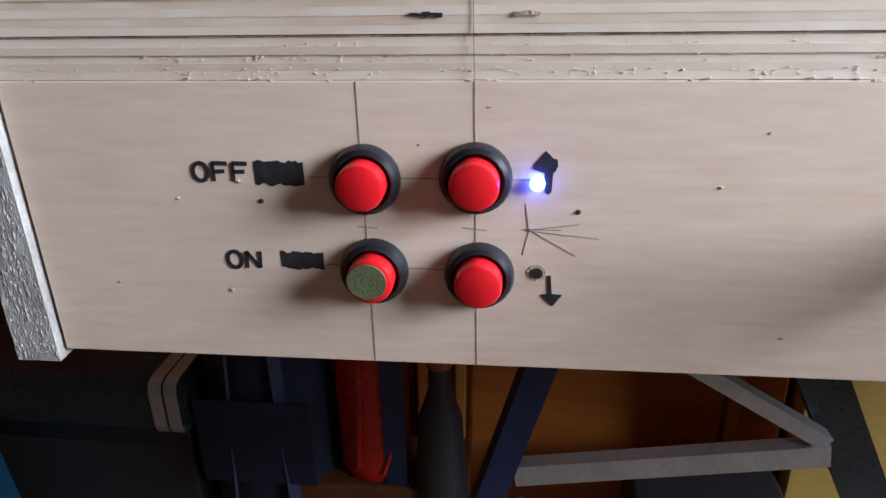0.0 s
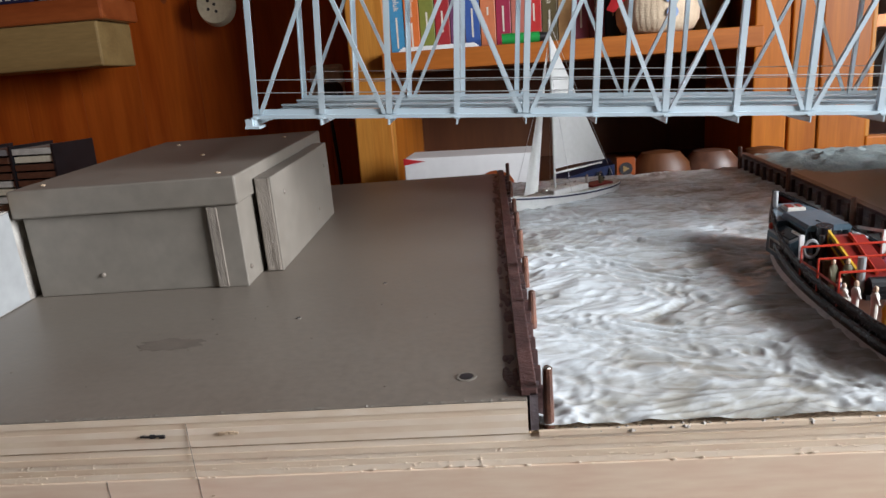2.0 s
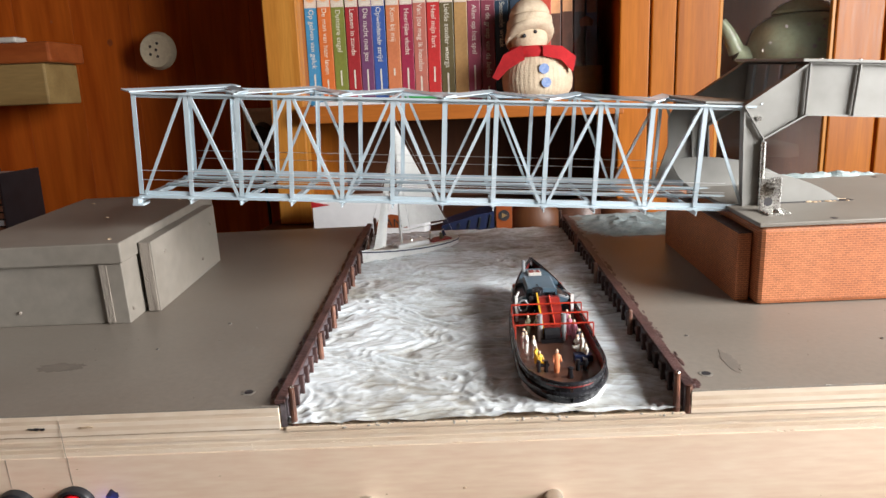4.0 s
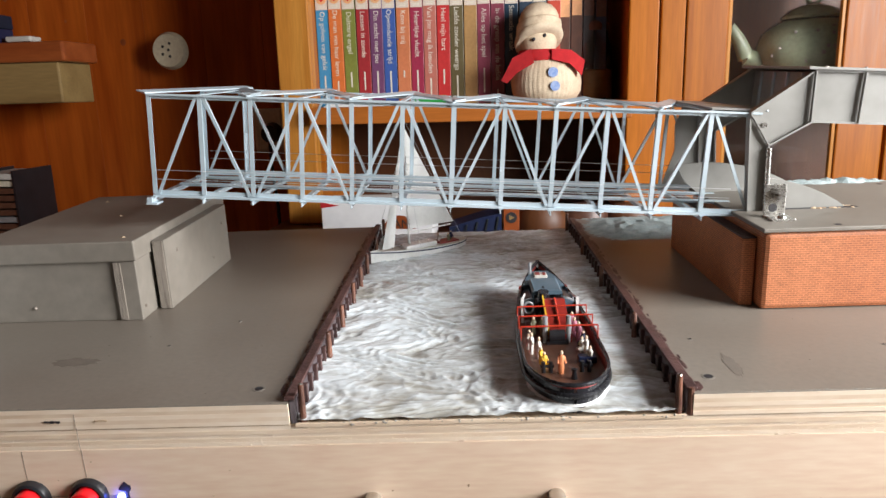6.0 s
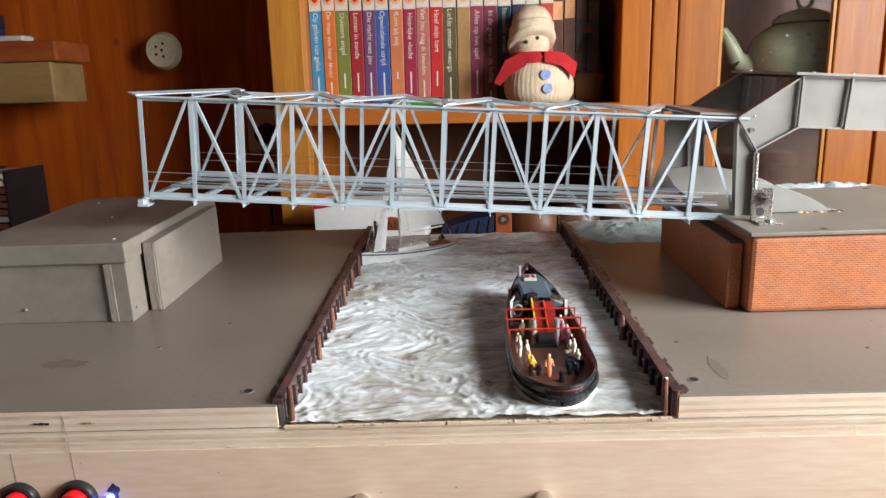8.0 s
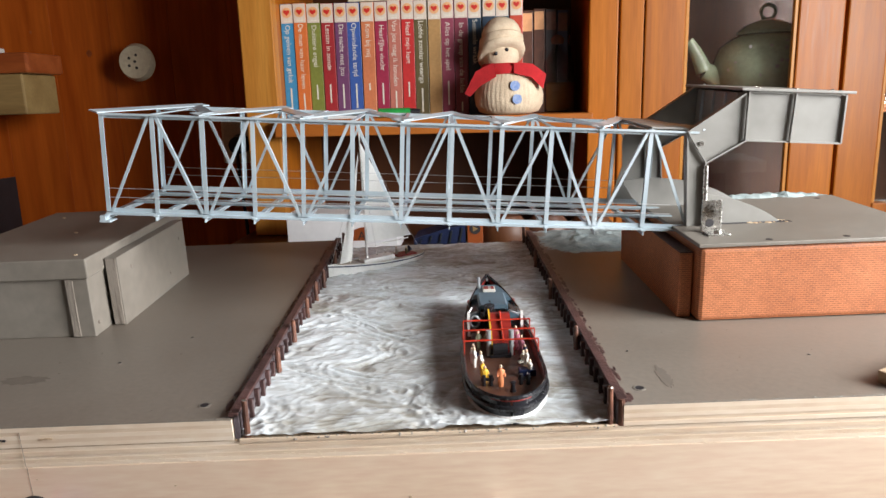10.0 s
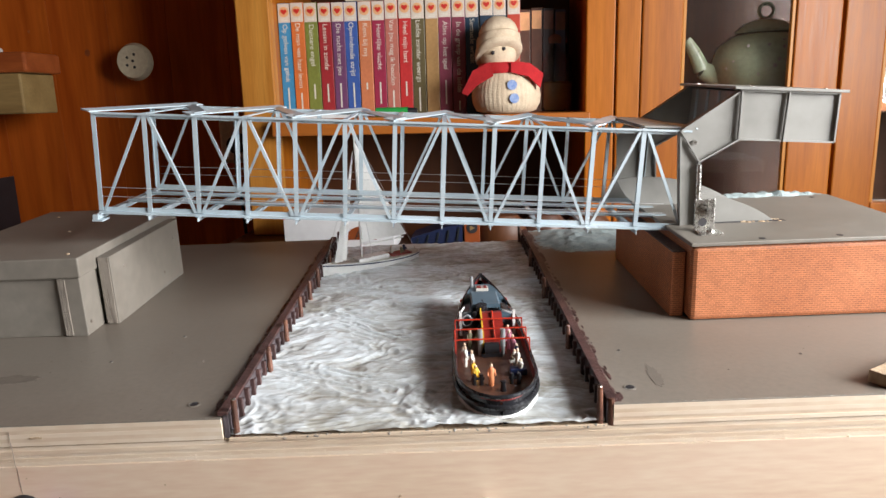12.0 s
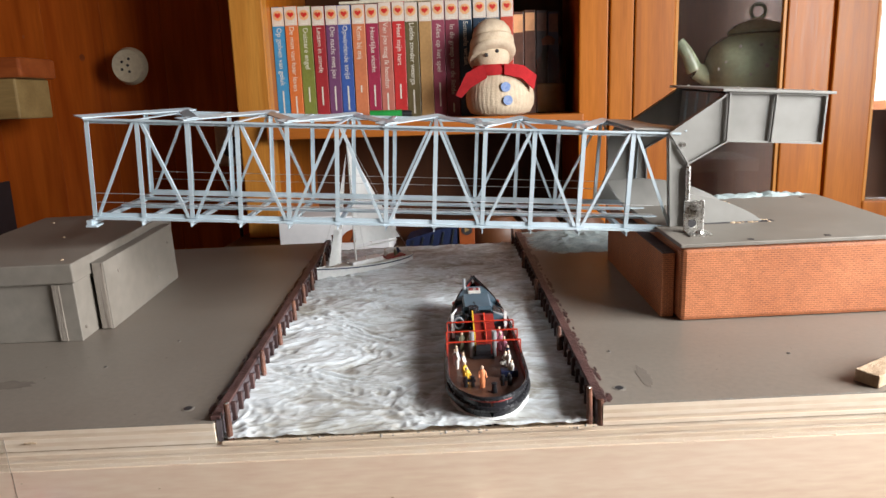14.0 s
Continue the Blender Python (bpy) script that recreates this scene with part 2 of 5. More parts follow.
def water_mat():
    """Combed white and grey-brown gloss paint: crests pale with sky reflection tinted in, darker towards the hollows.
    """
    m = bpy.data.materials.new("model_water")
    m.use_nodes = True
    t = m.node_tree
    n, l = t.nodes, t.links
    b = n["Principled BSDF"]
    co = n.new("ShaderNodeTexCoord")
    sep = n.new("ShaderNodeSeparateXYZ")
    l.new(co.outputs["Object"], sep.inputs[0])
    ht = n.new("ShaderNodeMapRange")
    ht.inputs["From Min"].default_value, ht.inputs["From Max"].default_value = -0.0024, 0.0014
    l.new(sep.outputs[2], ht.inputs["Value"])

    def noise_node(stretch, scale, detail, dist):
        mp = n.new("ShaderNodeMapping")
        mp.inputs["Scale"].default_value = stretch
        l.new(co.outputs["Object"], mp.inputs[0])
        k = n.new("ShaderNodeTexNoise")
        k.inputs["Scale"].default_value, k.inputs["Detail"].default_value, k.inputs["Distortion"].default_value = scale, detail, dist
        l.new(mp.outputs[0], k.inputs["Vector"])
        return k.outputs[0]

    def madd(a, k, c):
        s = n.new("ShaderNodeMath")
        s.operation = "MULTIPLY_ADD"
        s.inputs[1].default_value = k
        l.new(a, s.inputs[0])
        if isinstance(c, float):
            s.inputs[2].default_value = c
        else:
            l.new(c, s.inputs[2])
        return s.outputs[0]

    def ridge(a, k):
        """1 along the mid level of a noise, falling off to both sides."""
        d = madd(a, 1.0, -0.5)
        s = n.new("ShaderNodeMath")
        s.operation = "ABSOLUTE"
        l.new(d, s.inputs[0])
        r = madd(s.outputs[0], -k, 1.0)
        c = n.new("ShaderNodeClamp")
        l.new(r, c.inputs[0])
        return c.outputs[0]

    broad = noise_node((0.5, 1.0, 1), 9, 2, 0.4)
    bands = noise_node((0.36, 1.5, 1), 20, 2, 0.9)
    swirl = noise_node((0.6, 1.2, 1), 36, 5, 1.1)
    strands = noise_node((0.7, 1.2, 1), 70, 5, 1.3)
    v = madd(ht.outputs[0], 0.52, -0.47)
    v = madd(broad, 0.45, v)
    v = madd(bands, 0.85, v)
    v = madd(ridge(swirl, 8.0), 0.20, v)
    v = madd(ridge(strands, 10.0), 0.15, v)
    # the palest stop holds the sky's bluish reflection as colour
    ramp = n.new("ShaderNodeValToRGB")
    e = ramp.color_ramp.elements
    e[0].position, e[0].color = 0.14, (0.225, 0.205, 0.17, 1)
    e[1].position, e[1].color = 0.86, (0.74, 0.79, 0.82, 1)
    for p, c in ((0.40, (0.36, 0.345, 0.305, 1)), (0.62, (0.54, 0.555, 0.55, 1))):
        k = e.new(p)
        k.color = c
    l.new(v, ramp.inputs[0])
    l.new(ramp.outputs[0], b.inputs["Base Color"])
    b.inputs["Roughness"].default_value = 0.24
    bp = n.new("ShaderNodeBump")
    bp.inputs["Strength"].default_value, bp.inputs["Distance"].default_value = 0.8, 0.0022
    l.new(swirl, bp.inputs["Height"])
    l.new(bp.outputs[0], b.inputs["Normal"])
    return m


M["water"] = water_mat()


# ---- building blocks ----
class Shape:
    """Collects solids into one bmesh."""

    def __init__(self):
        self.bm = bmesh.new()

    def box(self, x0, x1, y0, y1, z0, z1, bevel=0.0, m=None):
        r = bmesh.ops.create_cube(self.bm, size=1.0)
        vs = r["verts"]
        for v in vs:
            v.co = Vector(((x0 + x1) / 2 + v.co.x * (x1 - x0), (y0 + y1) / 2 + v.co.y * (y1 - y0), (z0 + z1) / 2 + v.co.z * (z1 - z0)))
            if m:
                v.co = m @ v.co
        if bevel:
            es = {e for v in vs for e in v.link_edges}
            bmesh.ops.bevel(self.bm, geom=list(es), offset=bevel, segments=2, profile=0.5, affect="EDGES")
        return self

    def rod(self, a, b, r0, r1=None, seg=12, caps=True):
        a, b = Vector(a), Vector(b)
        d = b - a
        m = Matrix.Translation((a + b) / 2) @ d.to_track_quat("Z", "Y").to_matrix().to_4x4()
        bmesh.ops.create_cone(self.bm, cap_ends=caps, segments=seg, radius1=r0, radius2=r0 if r1 is None else r1, depth=d.length, matrix=m)
        return self

    def bar(self, a, b, w, h, up=(0, 0, 1)):
        """A rectangular bar from a to b, w across and h along 'up'."""
        a, b = Vector(a), Vector(b)
        d = (b - a).normalized()
        side = d.cross(Vector(up)).normalized()
        top = side.cross(d).normalized()
        vs = [self.bm.verts.new(p + side * (sx * w / 2) + top * (sz * h / 2)) for p in (a, b) for sx, sz in ((-1, -1), (1, -1), (1, 1), (-1, 1))]
        for f in ((0, 1, 2, 3), (7, 6, 5, 4), (0, 4, 5, 1), (1, 5, 6, 2), (2, 6, 7, 3), (3, 7, 4, 0)):
            self.bm.faces.new([vs[i] for i in f])
        return self

    def angle(self, a, b, w, thick, up=(0, 0, 1)):
        """An L-section bar."""
        a, b, u = Vector(a), Vector(b), Vector(up)
        d = (b - a).normalized()
        side = d.cross(u).normalized()
        top = side.cross(d).normalized()
        self.bar(a, b, w, thick, up)
        o = side * (w / 2 - thick / 2) + top * (w / 2)
        return self.bar(a + o, b + o, thick, w, up)

    def ball(self, c, r, sx=1, sy=1, sz=1, seg=16):
        bmesh.ops.create_uvsphere(self.bm, u_segments=seg, v_segments=max(seg // 2, 6), radius=r, matrix=Matrix.Translation(c) @ Matrix.Diagonal((sx, sy, sz, 1)))
        return self

    def prism(self, pts, axis, lo, hi):
        """A polygon of (a, b) pairs pushed out along axis 0, 1 or 2 from lo to hi."""
        def put(a, b, c):
            return {0: (c, a, b), 1: (a, c, b), 2: (a, b, c)}[axis]
        low = [self.bm.verts.new(put(a, b, lo)) for a, b in pts]
        high = [self.bm.verts.new(put(a, b, hi)) for a, b in pts]
        self.bm.faces.new(low)
        self.bm.faces.new(high[::-1])
        for i in range(len(pts)):
            j = (i + 1) % len(pts)
            self.bm.faces.new((low[j], low[i], high[i], high[j]))
        return self

    def lathe(self, profile, c=(0, 0, 0), seg=28, sx=1.0, sy=1.0):
        rings = []
        for r, z in profile:
            rings.append([self.bm.verts.new((c[0] + sx * r * math.cos(2 * math.pi * k / seg), c[1] + sy * r * math.sin(2 * math.pi * k / seg), c[2] + z)) for k in range(seg)])
        for p, q in zip(rings, rings[1:]):
            for k in range(seg):
                self.bm.faces.new((p[k], p[(k + 1) % seg], q[(k + 1) % seg], q[k]))
        self.bm.faces.new(rings[0][::-1])
        self.bm.faces.new(rings[-1])
        return self

    def loft(self, rings, close=True):
        rows = [[self.bm.verts.new(p) for p in ring] for ring in rings]
        k = len(rows[0])
        for p, q in zip(rows, rows[1:]):
            for i in range(k if close else k - 1):
                self.bm.faces.new((p[i], p[(i + 1) % k], q[(i + 1) % k], q[i]))
        if close:
            self.bm.faces.new(rows[0][::-1])
            self.bm.faces.new(rows[-1])
        return self

    def mesh(self, name, material, smooth=False, sharp=35):
        bmesh.ops.recalc_face_normals(self.bm, faces=self.bm.faces)
        me = bpy.data.meshes.new(name)
        self.bm.to_mesh(me)
        self.bm.free()
        me.materials.append(material)
        if smooth:
            me.shade_smooth()
            me.set_sharp_from_angle(angle=radians(sharp))
        return me


def part(name, shape, material, parent, label="", smooth=False):
    ob = new(name, shape.mesh(name, M[material], smooth) if isinstance(shape, Shape) else shape)
    ob.parent = parent
    return tagged(ob, label)


def thing(name, m, label, category, group="", kind=""):
    ob = new(name)
    ob.matrix_world = m
    ob.empty_display_size = 0.01
    return tagged(ob, label, category, group, kind)


def solid(name, shape, material, label, category, kind="", m=None, smooth=False, group=""):
    ob = new(name, shape.mesh(name, M[material], smooth))
    if m:
        ob.matrix_world = m
    return tagged(ob, label, category, group, kind)


def writing(name, text, size, material, parent, m, label="", bold=0.0):
    cu = bpy.data.curves.new(name, "FONT")
    cu.body, cu.size, cu.extrude, cu.offset = text, size, 0.0001, bold
    cu.align_x, cu.align_y = "CENTER", "CENTER"
    cu.materials.append(M[material])
    ob = new(name, cu)
    ob.parent = parent
    ob.matrix_local = m
    return tagged(ob, label)


def crumbs(name, spots, material, label, category):
    """Many small faceted lumps, one mesh: rows of centre, half-sizes."""
    unit = [(1, 0, 0), (-1, 0, 0), (0, 1, 0), (0, -1, 0), (0, 0, 1), (0, 0, -1)]
    tris = [(0, 2, 4), (2, 1, 4), (1, 3, 4), (3, 0, 4), (2, 0, 5), (1, 2, 5), (3, 1, 5), (0, 3, 5)]
    verts, faces = [], []
    for x, y, z, a, b, c in spots:
        k = len(verts)
        verts += [(x + a * u, y + b * v, z + c * w) for u, v, w in unit]
        faces += [tuple(k + i for i in t) for t in tris]
    me = bpy.data.meshes.new(name)
    me.from_pydata(verts, [], faces)
    me.materials.append(M[material])
    return tagged(new(name, me), label, category, kind="stuff")


# the room stands a little out of square with the model: local x to the right along the cabinet, y away, z up from its shelf
ROOM = pose(0.384, 0.700, 0.0917, -2.4, 0.55, -3.9)


def room(x, y, z, rx=0, ry=0, rz=0):
    return ROOM @ pose(x, y, z, rx, ry, rz)


# ---- the model's base board ----
CANAL_L, CANAL_R, BACK = 0.0, 0.183, 0.366
WATER = -0.0086
LEFT, RIGHT = -0.232, 0.62


def ply_board(name, x0, x1, y0, y1, z1, thick, top, label, layers=5, seed=1):
    """Plywood: a painted or bare face and veneers that show at the edge, each a little proud or short of the next."""
    rng = random.Random(seed)
    ob = thing(name, pose(0, 0, 0), label, "board", kind="structure")
    step = (thick - 0.0006) / layers
    part("face", Shape().box(x0, x1, y0, y1, z1 - 0.0006, z1, 0.0002), top, ob)
    for k in range(layers):
        a = z1 - 0.0006 - step * (k + 1)
        off = rng.uniform(-0.00025, 0.00025)
        n = 60
        s = Shape()
        xs = [x0 + (x1 - x0) * i / n for i in range(n + 1)]
        edge = [(x, y0 + off + rng.uniform(-0.00004, 0.00004)) for x in xs]
        s.prism(edge + [(x1, y1), (x0, y1)], 2, a, a + step - 0.00002)
        part("veneer", s, "veneer_light" if k % 2 == 0 else "veneer_dark", ob)
    return ob


ply_board("deck_left", LEFT, CANAL_L - 0.003, 0, BACK, 0.0, 0.0112, "deck", "grey painted plywood quay deck beside the canal", seed=3)
ply_board("deck_right", CANAL_R + 0.003, RIGHT, 0, BACK, 0.0, 0.0112, "deck", "grey painted plywood quay deck with screw holes", seed=4)
ply_board("base_board", LEFT, RIGHT, 0.0008, BACK, -0.0114, 0.0108, "chip", "bare plywood base board under the quays", seed=5)

front = thing("front_panel", pose(0, 0, 0), "bare birch plywood front panel with buttons and pencil lines", "panel", kind="structure")
part("board", Shape().box(LEFT, RIGHT, 0.0004, 0.0094, -0.104, -0.0224, 0.0003), "panel", front)


def stroke(pts, w, y=0.00036):
    """A drawn line on the panel's face through (x, z) points."""
    s = Shape()
    for (xa, za), (xb, zb) in zip(pts, pts[1:]):
        s.bar((xa, y, za), (xb, y, zb), 0.00014, w, (-(zb - za), 0, xb - xa))
    return s


for pts in ([(-0.1355, -0.0225), (-0.1350, -0.104)], [(-0.1058, -0.0225), (-0.1053, -0.104)], [(-0.150, -0.0475), (-0.089, -0.0475)], [(-0.147, -0.0728), (-0.105, -0.0738)],
            [(-0.1375, -0.0613), (-0.132, -0.0617)], [(-0.109, -0.0610), (-0.1025, -0.0617)], [(-0.0925, -0.054), (-0.0915, -0.062), (-0.093, -0.0685)],
            [(-0.0785, -0.0595), (-0.0925, -0.0615), (-0.073, -0.0635)], [(-0.0905, -0.0618), (-0.079, -0.0685)], [(-0.0935, -0.0612), (-0.083, -0.0612)]):
    part("pencil_line", stroke(pts, 0.00022), "pencil", front)
part("pencil_line", stroke([(-0.1060, -0.003), (-0.1058, -0.0222)], 0.00022, -0.0002), "pencil", front)


def scribble(x0, x1, z0, z1, seed):
    rng = random.Random(seed)
    top = [(x0 + (x1 - x0) * i / 14, z1 + rng.uniform(-0.0005, 0.0004)) for i in range(15)]
    low = [(x0 + (x1 - x0) * i / 14, z0 + rng.uniform(-0.0004, 0.0005)) for i in range(15)]
    return Shape().prism(top + low[::-1], 1, 0.00025, 0.0006)


def lettering(text, x, z, height):
    """Hand-drawn marker capitals made of strokes."""
    w = height * 0.94
    glyphs = {"O": [[(math.cos(a) * 0.45 + 0.5, math.sin(a) * 0.5 + 0.5) for a in [i * math.pi / 7 for i in range(15)]]],
              "F": [[(0.05, 0), (0.08, 1), (0.95, 0.98)], [(0.06, 0.52), (0.75, 0.55)]],
              "N": [[(0.05, 0), (0.08, 1), (0.85, 0.03), (0.92, 1.02)]]}
    for i, ch in enumerate(text):
        s = Shape()
        for line in glyphs[ch]:
            pts = [(x + (i * 1.18 + a) * w, z + b * height) for a, b in line]
            for p, q in zip(pts, pts[1:]):
                s.bar((p[0], 0.0003, p[1]), (q[0], 0.0003, q[1]), 0.0003, 0.0011, (-(q[1] - p[1]), 0, q[0] - p[0]))
        part("marker_letter", s, "ink", front)


lettering("OFF", -0.1818, -0.0489, 0.0050)
lettering("ON", -0.1758, -0.0745, 0.0050)
part("marker_bar", scribble(-0.1645, -0.1510, -0.0498, -0.0432, 1), "ink", front, "black marker scribble")
part("marker_bar", scribble(-0.1600, -0.1478, -0.0743, -0.0693, 2), "ink", front, "black marker scribble")
part("marker_arrow", Shape().prism([(-0.0877, -0.0398), (-0.0858, -0.0418), (-0.0848, -0.0420), (-0.0846, -0.0438), (-0.0853, -0.0452), (-0.0858, -0.0455), (-0.0860, -0.0505), (-0.0868, -0.0514), (-0.0877, -0.0508), (-0.0880, -0.0456), (-0.0908, -0.0446), (-0.0909, -0.0438), (-0.0893, -0.0418)], 1, 0.0002, 0.0006), "ink", front, "black up arrow drawn in marker")
part("marker_arrow", Shape().prism([(-0.0862, -0.0745), (-0.0852, -0.0745), (-0.0847, -0.0800), (-0.0818, -0.0802), (-0.0845, -0.0838), (-0.0880, -0.0803), (-0.0858, -0.0801)], 1, 0.0002, 0.0006), "ink", front, "black down arrow drawn in marker")
rng = random.Random(8)
for x, z in ((-0.0788, -0.0560), (-0.1636, -0.0545)):
    part("pencil_dot", Shape().ball((x, 0.0004, z), 0.0007, 1, 0.8, 1, 8), "ink", front)
for k in range(16):
    x, z = rng.uniform(-0.22, 0.3), rng.uniform(-0.10, -0.026)
    part("splinter", Shape().ball((x, 0.0004, z), rng.uniform(0.0003, 0.0007), rng.uniform(1, 2.2), 0.7, 1, 6), "chip", front)
for k in range(70):
    x = rng.uniform(-0.23, 0.32)
    part("splinter", Shape().ball((x, 0.0004, -0.0222 + rng.uniform(-0.0004, 0.0006)), rng.uniform(0.0002, 0.0004), rng.uniform(1, 3), 0.7, 0.9, 6), "veneer_light", front)
part("led_hole", Shape().rod((-0.0890, -0.00012, -0.0738), (-0.0890, 0.002, -0.0738), 0.0016, seg=14), "ink", front)
part("hole_rim", Shape().rod((-0.0890, 0.0002, -0.0738), (-0.0890, 0.002, -0.0738), 0.0026, 0.0026, 14), "chip", front)
for x0, x1, mat_ in ((-0.121, -0.1135, "ink"), (-0.0965, -0.0905, "chip")):
    s = Shape()
    for j in range(5):
        xa = x0 + (x1 - x0) * j / 5
        s.box(xa, xa + (x1 - x0) / 4.4, -0.0004, 0.0002, -0.0072 + rng.uniform(-0.0003, 0.0003), -0.0064 + rng.uniform(-0.0002, 0.0004))
    part("edge_mark", s, mat_, front)

spots = []
for k in range(1000):
    r = rng.uniform(0.0001, 0.00024)
    spots.append((rng.uniform(-0.23, 0.33), 0.0007, rng.choice((-0.0138, -0.0160, -0.0172, -0.0196, -0.0205)) + rng.uniform(-0.0005, 0.0005), r * rng.uniform(1.2, 3), r, r))
crumbs("torn_fibres", spots, "veneer_light", "pale torn wood fibres along the plywood edge", "wood fibres")
spots = []
for k in range(220):
    r = rng.uniform(0.0002, 0.00045)
    x = rng.uniform(-0.23, 0.147)
    spots.append((x if x < -0.004 else x + 0.191, 0.0003, rng.uniform(-0.0006, 0.0002), r * rng.uniform(1.2, 5), r, r))
for k in range(160):
    r = rng.uniform(0.0003, 0.0008)
    spots.append((rng.uniform(0.0, 0.183), rng.uniform(-0.0004, 0.0012), -0.0112 + rng.uniform(-0.0004, 0.0006), r * rng.uniform(1, 2.5), r, r))
crumbs("edge_crumbs", spots, "block", "grey paint crumbs along the deck edge", "crumbs")

led = thing("indicator_led", pose(-0.0897, 0.0, -0.0482), "lit blue LED set into the panel", "lamp")
part("bulb", Shape().ball((0, -0.0006, 0), 0.0020, 1, 0.9, 1, 16), "led", led, smooth=True)


def push_button(x, z, cap):
    b = thing("push_button", pose(x, 0, z), "%s push button with black bezel" % ("red" if cap == "red" else "red button with an olive sticker"), "button", "panel buttons")
    part("bezel", Shape().lathe([(0.0095, 0.0005), (0.0095, -0.0012), (0.0088, -0.0030), (0.0077, -0.0037), (0.0072, -0.0033), (0.0070, -0.0008)]), "black", b, smooth=True)
    part("cap", Shape().lathe([(0.0064, 0.0), (0.0064, -0.0072), (0.0060, -0.0082), (0.0050, -0.0087), (0.0001, -0.0088)]), "red", b, smooth=True)
    if cap != "red":
        s = Shape()
        s.prism([(0.0053 * math.cos(a * math.pi / 12) - 0.0004, 0.0051 * math.sin(a * math.pi / 12) - 0.0006) for a in range(24)], 2, -0.0092, -0.0086)
        part("sticker", s, "green_cap", b)
    b.matrix_world = pose(x, 0, z - 0.0006, -90)
    return b


# lathe axis z points out of the panel once turned
for x, z, cap in ((-0.1345, -0.0472, "red"), (-0.1055, -0.0465, "red"), (-0.1335, -0.0735, "olive"), (-0.1045, -0.0740, "red")):
    push_button(x, z, cap)

pull = thing("bar_handle", pose(0.03, 0, -0.053), "brushed steel bar handle on the front panel", "handle")
part("bar", Shape().rod((-0.028, -0.035, 0), (0.125, -0.035, 0), 0.0066, seg=24), "handle", pull, smooth=True)
for x in (0.004, 0.093):
    part("stem", Shape().rod((x, -0.035, 0), (x, 0.0004, 0), 0.0046, seg=20), "handle", pull, smooth=True)

side = thing("end_board", pose(LEFT, 0, 0), "white painted plywood end board with bare edges", "board", kind="structure")
prof = [(-0.0022, -0.107), (-0.0022, 0.004), (0.010, 0.022), (0.03, 0.035), (0.06, 0.041), (0.095, 0.0435), (0.30, 0.0435), (0.30, -0.107)]
part("board", Shape().prism(prof, 0, -0.0150, -0.0012), "grey_edge", side, "bare plywood with rough edges")
part("paint", Shape().prism([(0.001, 0.0005), (0.001, 0.0075), (0.010, 0.0215), (0.03, 0.0345), (0.06, 0.0405), (0.095, 0.0430), (0.118, 0.0430), (0.118, 0.0005)], 0, -0.0012, 0.0004), "white", side, "white paint")
part("batten", Shape().box(-0.012, -0.003, 0.085, 0.118, 0.0437, 0.0505, 0.0004), "chip", side, "bare wooden batten")
spots = []
for k in range(420):
    r = rng.uniform(0.0002, 0.0006)
    spots.append((LEFT + rng.uniform(-0.0148, -0.0014), -0.0022, rng.uniform(-0.106, 0.002), r, r * 0.6, r * rng.uniform(1, 4)))
crumbs("edge_fibres", spots, "grey_edge", "rough torn fibres on the end board's edge", "wood fibres")

# ---- abutments ----
ab = thing("left_abutment", pose(0, 0, 0), "grey painted plywood abutment box with lid", "abutment")
part("body", Shape().box(-0.228, -0.140, 0.1215, 0.280, 0.0, 0.0392, 0.0006), "block", ab)
part("front_board", Shape().box(-0.1398, -0.1252, 0.1200, 0.280, 0.0, 0.0392, 0.0005), "block", ab)
part("bare_edge", Shape().box(-0.1392, -0.1345, 0.1193, 0.1205, 0.0006, 0.0386, 0.0002), "edge_grey", ab, "bare chipped plywood edge")
part("lid", Shape().box(-0.231, -0.1235, 0.1185, 0.287, 0.0394, 0.0525, 0.0009), "block", ab)
for x, y, z in ((-0.1250, 0.126, 0.008), (-0.195, 0.1213, 0.0095)):
    part("screw", Shape().ball((x, y, z), 0.0012, 1, 1, 1, 8), "deck", ab)
for x, y in ((-0.135, 0.13), (-0.22, 0.13), (-0.17, 0.20), (-0.14, 0.26), (-0.21, 0.26)):
    part("paint_crumb", Shape().ball((x, y, 0.0526), 0.0009, 1.6, 1, 0.7, 7), "chip", ab)
ab2 = thing("bearing_block", pose(0, 0, 0), "grey painted plywood block beside the abutment", "block")
part("body", Shape().box(-0.1228, -0.1145, 0.1412, 0.263, 0.0, 0.0470, 0.0005), "block", ab2)
part("bare_edge", Shape().box(-0.1222, -0.1155, 0.1405, 0.1415, 0.0006, 0.0465, 0.0002), "edge_grey", ab2, "bare layered plywood edge")
for y, z in ((0.160, 0.036), (0.225, 0.012), (0.250, 0.034)):
    part("screw", Shape().ball((-0.1143, y, z), 0.0013, 0.5, 1, 1, 8), "deck", ab2)

